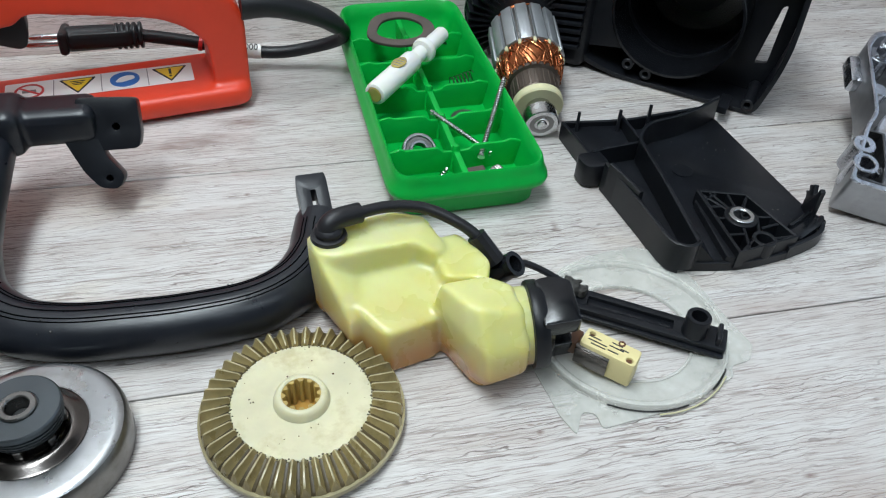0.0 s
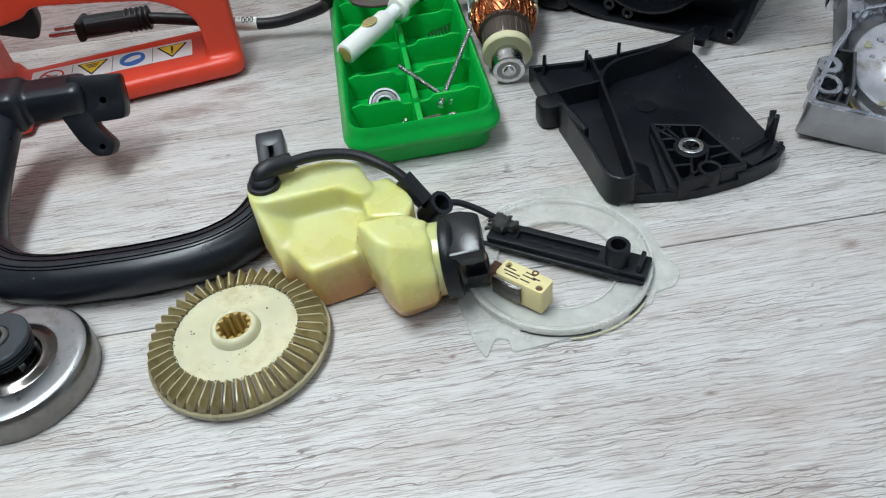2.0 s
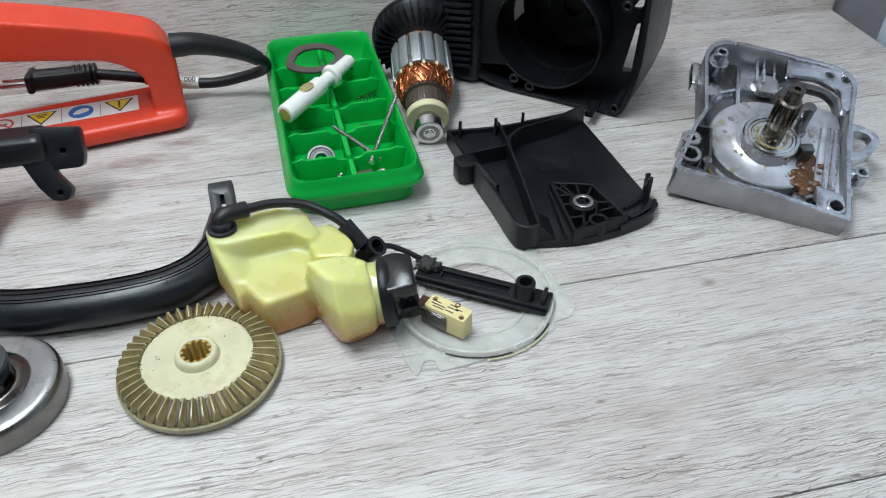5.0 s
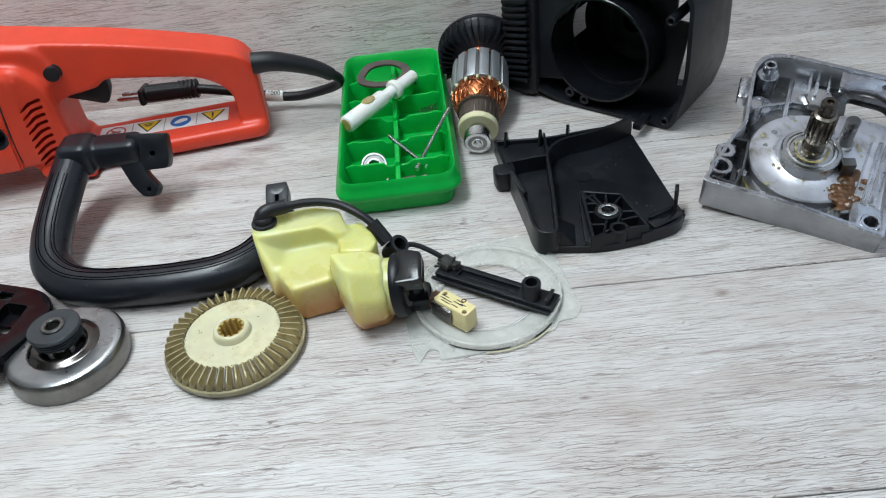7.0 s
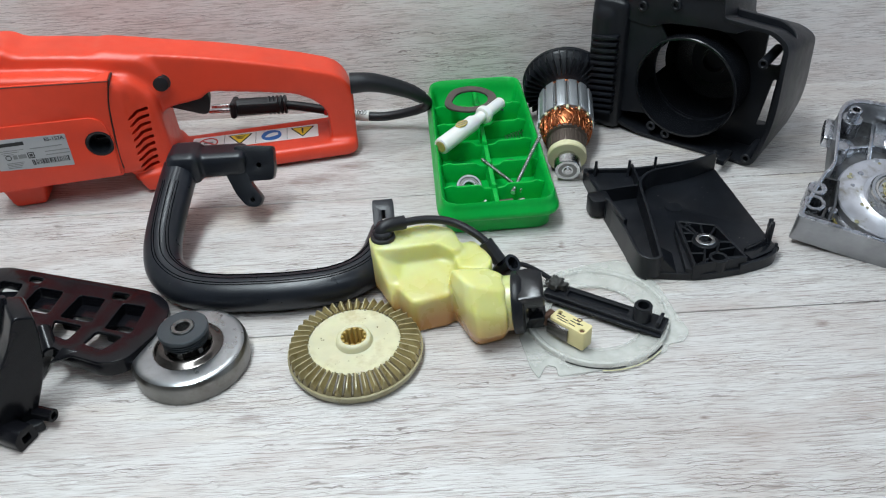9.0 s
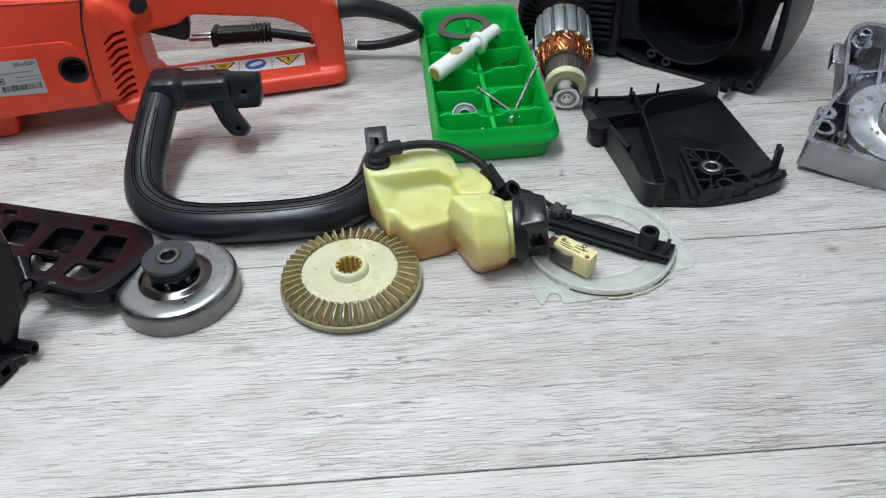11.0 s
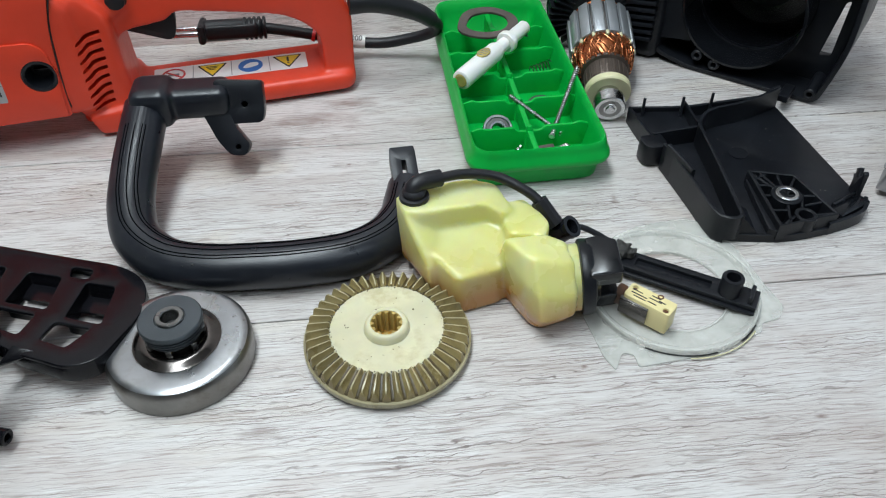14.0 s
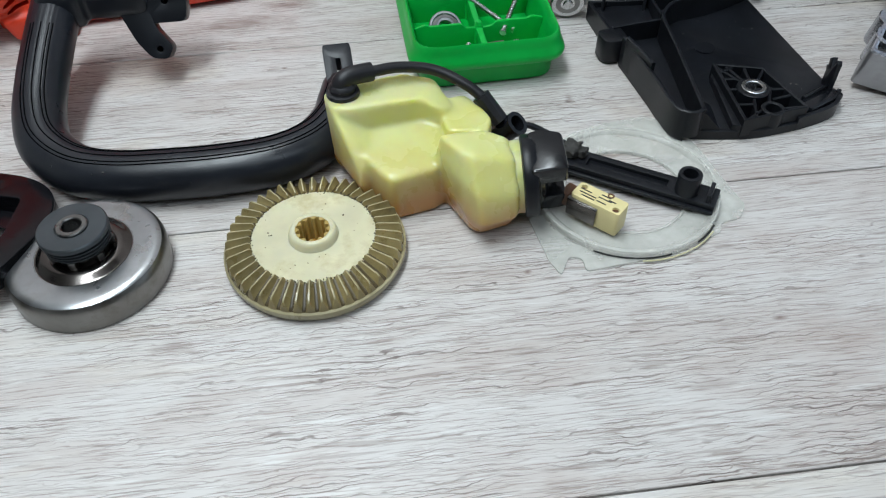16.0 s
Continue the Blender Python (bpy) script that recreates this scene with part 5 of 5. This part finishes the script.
for x, y, r, h in ((11, 38, 2.2, 15), (13, 6, 2.0, 13), (22, 20, 3.4, 12), (69, 78, 3.4, 10), (34, 66, 2.2, 10), (42, 84, 2.4, 9.6), (31, 52, 1.8, 9.6)):
    part("stud", cyl(r, h, 18, 0.5, pose(x, y, -20.6)), M_ALU, casing)
part("pinion_hole", ring(5.0, 7.6, -20, -8, 24, 0.6, pose(93, 3, 0)), M_ALU, casing)
part("corner_block", plate(rounded([(92, -8), (112, -11), (111, 10), (92, 12)], 1.5), -20, -1.6, [circle(104.5, -1, 4.2)], 0.6), M_ALU, casing)
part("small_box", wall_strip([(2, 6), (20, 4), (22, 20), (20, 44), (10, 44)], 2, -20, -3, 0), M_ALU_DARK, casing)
part("lug", plate(rounded([(112, 86), (124, 85), (134, 80), (135.5, 73), (129, 59), (120, 51), (112, 49)], 4), -16, -8.5, [rounded([(117, 79), (126, 79), (130, 74.5), (124.5, 63), (117, 57)], 3)], 1.4, seg=3), M_ALU, casing)
part("lug", join(ring(2.6, 5.2, -15, -4, 20, 0.5, pose(122, 37, 0)), box(9, 5, 8, 1, pose(115, 37, -14))), M_ALU, casing)
part("lug", box(9, 12, 6, 1.5, pose(114, 24, -15)), M_ALU, casing)
rng = random.Random(3)
lumps = []
for k in range(120):
    t = rng.random()
    x, y = 84 + rng.gauss(0, 5) + 4 * t, 12 + 34 * t + rng.gauss(0, 3)
    lumps.append(lathe([(0, -1.6), (rng.uniform(1.4, 3.8), 0), (rng.uniform(0.8, 2.0), rng.uniform(0.5, 1.2)), (0, rng.uniform(1, 2.0))], 9, pose(x, y, -11.6 + rng.uniform(-1.5, 1.0))))
part("rust_grease", fused(join(*lumps), 0.6, 2), M_RUST, casing, "rust-brown grease clump")
smears = []
for k in range(46):
    a, r = rng.uniform(0, 6.28), rng.choice((21.5, 23, 24.5, 34)) + rng.gauss(0, 2.2)
    smears.append(lathe([(0, -1.0), (rng.uniform(0.6, 2.2), 0), (0, rng.uniform(0.15, 0.5))], 8, pose(60 + r * math.cos(a), 50 + r * math.sin(a), -11.2 + (1.5 if r < 24 else 0.2))))
part("grease_smear", fused(join(*smears), 0.5, 2), M_SMEAR, casing, "yellow grease smears")
clots = []
for k in range(30):
    a = rng.uniform(0, 6.28)
    clots.append(lathe([(0, -1.0), (rng.uniform(0.8, 1.8), 0), (0, rng.uniform(0.6, 1.6))], 8, pose(60 + 10 * math.cos(a) + rng.gauss(0, 1), 47 + 10 * math.sin(a) + rng.gauss(0, 1), rng.uniform(-1, 6) if rng.random() < 0.3 else -0.6)))
part("grease_clot", fused(join(*clots), 0.5, 2), M_SMEAR, casing)
part("worm_end", lathe([(3, 0), (5, 0.6), (4.2, 2), (5, 3.4), (4.2, 5), (5, 6.4), (4.2, 8), (5, 9.4), (3, 10)], 24, pose(78, 4, -9, 90, 0, 70)), M_STEEL_DARK, casing)
part("bracket", box(9, 7, 12, 1, pose(84, 44, -12, 0, 0, 20)), M_STEEL_DARK, casing)
part("oil_streak", tube([(22, 26, -18.6), (30, 14, -18.4), (42, 6, -18.4)], 1.1, 8), M_GREASE, casing)

# ---- white panel beyond the end of the bench ----
single("white_cabinet", box(460, 640, 620, 4), M_CABINET, "plain pale blue-white cabinet standing beside the bench end", "cabinet", at_mm(742, -62, -20))
single("cabinet_base", box(440, 600, 780, 4), M_FLOOR, "dark plinth under the white cabinet", "plinth", at_mm(762, -62, -800))

# ---- small parts in the tray ----
gasket = single("gasket_ring", plate(rounded([(-27, -8), (-6, -22), (20, -18), (27, 4), (10, 22), (-14, 20)], 13, 6), 0, 2.2, [rounded([(-19, -5), (-4, -14.5), (13, -12), (18.5, 3), (8, 14), (-9, 13)], 10, 6)], 0.4), M_GASKET, "flat brown-grey gasket ring on the tray edge", "gasket", at_mm(-9, 266, 31.2, 6, 0, 8))
pen_dir = Vector((62, 70, 6))
pen = thing("plastic_nozzle", "white plastic nozzle lying across the green tray", "nozzle", Matrix.Translation((-0.038, 0.188, 0.0295)) @ pen_dir.to_track_quat("Z", "Y").to_matrix().to_4x4())
part("barrel", lathe([(4.4, 0.6), (5.4, 0), (6.9, 0.6), (7.2, 3), (7.0, 44), (6.2, 46), (5.0, 47), (4.9, 58), (4.4, 58)], 32), M_WHITE, pen)
part("mouth", cyl(4.8, 1.2, 24, 0.2, pose(0, 0, -0.4)), M_GREASE, pen)
part("collar", lathe([(4.6, 57), (7.6, 57.6), (8.2, 59.5), (8.2, 61.5), (7.4, 63), (4.6, 63.4)], 32), M_WHITE, pen)
part("tip", lathe([(5.2, 63), (5.2, 84), (4.4, 85.4), (3.2, 85.6), (3.0, 80), (0, 80)], 28), M_WHITE, pen)
part("mesh_window", plate(circle(0, 0, 6.5, 28, 4.2), 0, 0.9, r=0.2, m=pose(0, 6.6, 29, -90, 0, 0) @ pose(0, 0, 0, 0, 0, 90)), M_GREASE, pen, "yellowed mesh window")
for k in range(4):
    part("mesh_bar", box(0.6, 7.4 - abs(k - 1.5) * 1.2, 0.5, 0.1, pose(0, 6.6, 29, -90, 0, 0) @ pose(0, -4 + 2.6 * k, 0.7, 0, 0, 90)), M_PRINT_GREY, pen)


def screw(length):
    bm = tube([(0, 0, 0), (0, 0, length * 0.5), (0, 0, length)], 1.25, 10, 3, up=(0, 1, 0))
    pts = []
    turns = int(length / 2.1)
    for k in range(turns * 10):
        a = 2 * math.pi * k / 10
        pts.append(Vector((1.45 * math.cos(a), 1.45 * math.sin(a), 1 + (length - 2) * k / (turns * 10))))
    return join(bm, sweep(pts, circle(0, 0, 0.5, 5), (0, 0, 1)), cyl(2.4, 1.6, 14, 0.4, pose(0, 0, -1.4)))


def laid(name, bm, mat, label, cat, a, b, group=""):
    d = Vector(b) - Vector(a)
    return single(name, bm, mat, label, cat, Matrix.Translation(Vector(a) * MM) @ d.to_track_quat("Z", "Y").to_matrix().to_4x4(), group)


laid("screw", screw(48), M_STEEL, "long threaded steel screw resting on tray dividers", "screw", (24, 140, 14), (-9, 184, 22.5), "screws in the tray")
laid("screw", screw(66), M_STEEL, "long threaded steel screw leaning over the tray edge", "screw", (17, 135, 16), (44, 189, 31.5), "screws in the tray")
laid("screw", screw(17), M_STEEL, "short threaded steel screw lying in a tray cell", "screw", (-17, 117, 8), (-4, 128, 15), "screws in the tray")
brg = thing("ball_bearing", "small steel ball bearing leaning in a tray cell", "bearing", at_mm(-17, 151, 11.5, 38, 0, 4))
part("outer_race", ring(8.2, 10.4, -3, 3, 40, 0.5), M_DRUM, brg)
part("inner_race", ring(4.0, 6.0, -3, 3, 32, 0.4), M_DRUM, brg)
part("seal", ring(6.0, 8.2, -2.4, 2.2, 36, 0.1), M_STEEL_DARK, brg)
single("steel_ring", ring(5.5, 9.5, 0, 3, 40, 0.5), M_STEEL_DARK, "darkened steel ring lying in a tray cell", "ring", at_mm(20.5, 187, 5.6, 6, 0, -4))
single("knurled_nut", fused(join(cyl(6.5, 10, 28, 0.8), *[box(1.0, 1.0, 9, 0.2, pose(0, 0, 0, 0, 0, 15 * k) @ Matrix.Translation((6.6, 0, 0.5)), 1) for k in range(24)]), 0.45, 1), M_STEEL, "knurled steel nut lying in a tray cell", "nut", at_mm(20, 122, 12.5, 100, 0, 28))
single("worn_carbon_brush", box(14, 8, 7, 0.8), M_GASKET, "brown-black worn carbon brush in a tray cell", "brush", at_mm(9, 121, 9.6, 12, 0, 8))
single("coil_spring", sweep([Vector((3.4 * math.cos(0.6 * k), 3.4 * math.sin(0.6 * k), 0.24 * k)) for k in range(70)], circle(0, 0, 0.42, 6), (0, 0, 1)), M_STEEL_DARK, "small dark coil spring in a tray cell", "spring", at_mm(20, 228, 10.5, 0, 78, 10))
single("spring_clip", tube([(-8, 0, 0), (-3, 3, 2), (3, 3, 3.5), (8, -1, 4)], 0.9, 8), M_STEEL_DARK, "bent dark wire clip on a tray divider", "clip", at_mm(12, 247, 26))

# ---- bar guard ----
guard_m = pose(-0.29, 0, 0.0167, -7.97, 0, 0)
guard = thing("bar_guard", "glossy black plastic guard with square windows and a saddle", "guard", guard_m)
outline = rounded([(-108, 70), (-90, 90), (-78, 92), (46, 44), (62, 28), (66, 2), (52, -33), (38, -37), (10, -23), (-14, -6), (-60, 20), (-112, 40)], [12, 8, 10, 10, 12, 14, 12, 8, 6, 8, 8, 8])
windows = [rounded(w, 2.5) for w in (
    [(-74, 72), (-55, 65), (-53, 39), (-75, 47)],
    [(-41, 59), (-20, 51), (-20, 23), (-44, 32)],
    [(-6, 45), (14, 38), (14, 10), (-10, 19)],
    [(29, 31), (46, 25), (46, -6), (26, 2)],
    [(-54, 76), (-42, 71), (-43, 64), (-53, 69)],
    [(17, 47), (30, 42), (29, 34), (18, 38)],
    [(-12, 15), (10, 6), (6, -9), (-8, -1)],
    [(22, -1), (42, -9), (33, -22), (18, -14)],
)]
part("top_panel", plate(outline, -2.6, 0, windows, 0.8, seg=3), M_GUARD, guard)
part("skirt", plate(outline, -10.5, -1.2, [[(x * 0.95 - 0.8, 27 + (y - 27) * 0.93) for x, y in outline]], 0.8), M_GUARD, guard)
for w in windows[:4]:
    mx, my = sum(p[0] for p in w) / len(w), sum(p[1] for p in w) / len(w)
    part("window_wall", plate([(mx + (x - mx) * 1.06, my + (y - my) * 1.06) for x, y in w], -10, -1.0, [w], 0.0), M_GUARD, guard)
    part("window_step", plate([(mx - 10, my + 3), (mx + 10, my - 4), (mx + 10, my + 9), (mx - 10, my + 16)], -9, -7.4), M_GUARD, guard)
part("fin", plate([(-6, 0), (14, 3), (2, 9)], -1.5, 1.5, r=0.4, m=pose(8, -27, -4, 40, 0, 10)), M_GUARD, guard)
part("peg", cyl(5, 20, 24, 1.2, pose(-4, -14, -4, -62, 0, 30) @ Matrix.Translation((0, 0, -2))), M_GUARD, guard)
# saddle: a cradle that stands on the bench, built upright
gm = guard_m.copy()
gm.translation = gm.translation / MM
stand = gm.inverted() @ Matrix.Translation((-272, -50, 0)) @ Matrix.Rotation(math.atan2(-0.57, -0.82), 4, "Z") @ pose(0, 0, 0, 90, 0, 0)
cradle = rounded([(24, 1.2), (15, 14), (8, 28), (2.5, 42), (-1, 58), (-3, 74), (7, 78), (11, 70), (15, 62), (21, 53), (28, 46), (37, 40), (46, 38), (50, 28), (46, 1.2)], 3)
part("saddle", plate(cradle, -2, 22, r=1.5, seg=3, m=stand), M_GUARD, guard)
part("saddle_body", plate(rounded([(-352, -46), (-314, -46), (-300, -37), (-298, -14), (-307, 18), (-352, 24)], [2, 6, 6, 10, 8, 2]), 0.6, 12.5, r=1.4, m=gm.inverted(), seg=3), M_GUARD, guard)
part("saddle_rib", plate(rounded([(-350, -30), (-306, -30), (-304, -20), (-350, -12)], 2), 12, 20, r=1.5, m=gm.inverted()), M_GUARD, guard)
part("saddle_rim", sweep([stand @ Vector((x, y, 21)) for x, y in ((7, 79), (11, 71), (15, 63), (21, 54), (28, 47), (37, 41), (46, 39))], circle(0, 0, 2.0, 8)), M_BLACK, guard)
part("pin_boss", ring(1.9, 4.0, -9, 6, 24, 0.6, stand @ pose(16, 9, -3) @ pose(0, 0, 0, 0, 38, 0)), M_GUARD, guard)
part("foot_boss", plate(rounded([(-7, -5.6), (7, -5.6), (8, 3), (3, 7), (-6, 6)], 2), -8, 9, [rounded([(-2.6, -2.6), (3, -2.6), (3, 2.6), (-2.6, 2.6)], 0.8)], 0.8, stand @ pose(32, 6, -7) @ pose(0, 0, 0, 0, 32, 0)), M_GUARD, guard)
part("foot_floor", box(9, 9, 4, 0.3, stand @ pose(33, 2, -6) @ pose(0, 0, 0, 0, 32, 0)), M_PRINT, guard)
part("foot_web", box(18, 6, 10, 1.0, stand @ pose(26, 4, -9)), M_BLACK, guard)
part("side_boss", cyl(8, 18, 28, 1.5, stand @ pose(48, 24, 8) @ pose(0, 0, 0, 0, 80, 0)), M_GUARD, guard)
part("screw_hole", ring(3.4, 6.2, 30, 34, 24, 0.6, stand @ pose(38, 13, 0)), M_GUARD, guard)
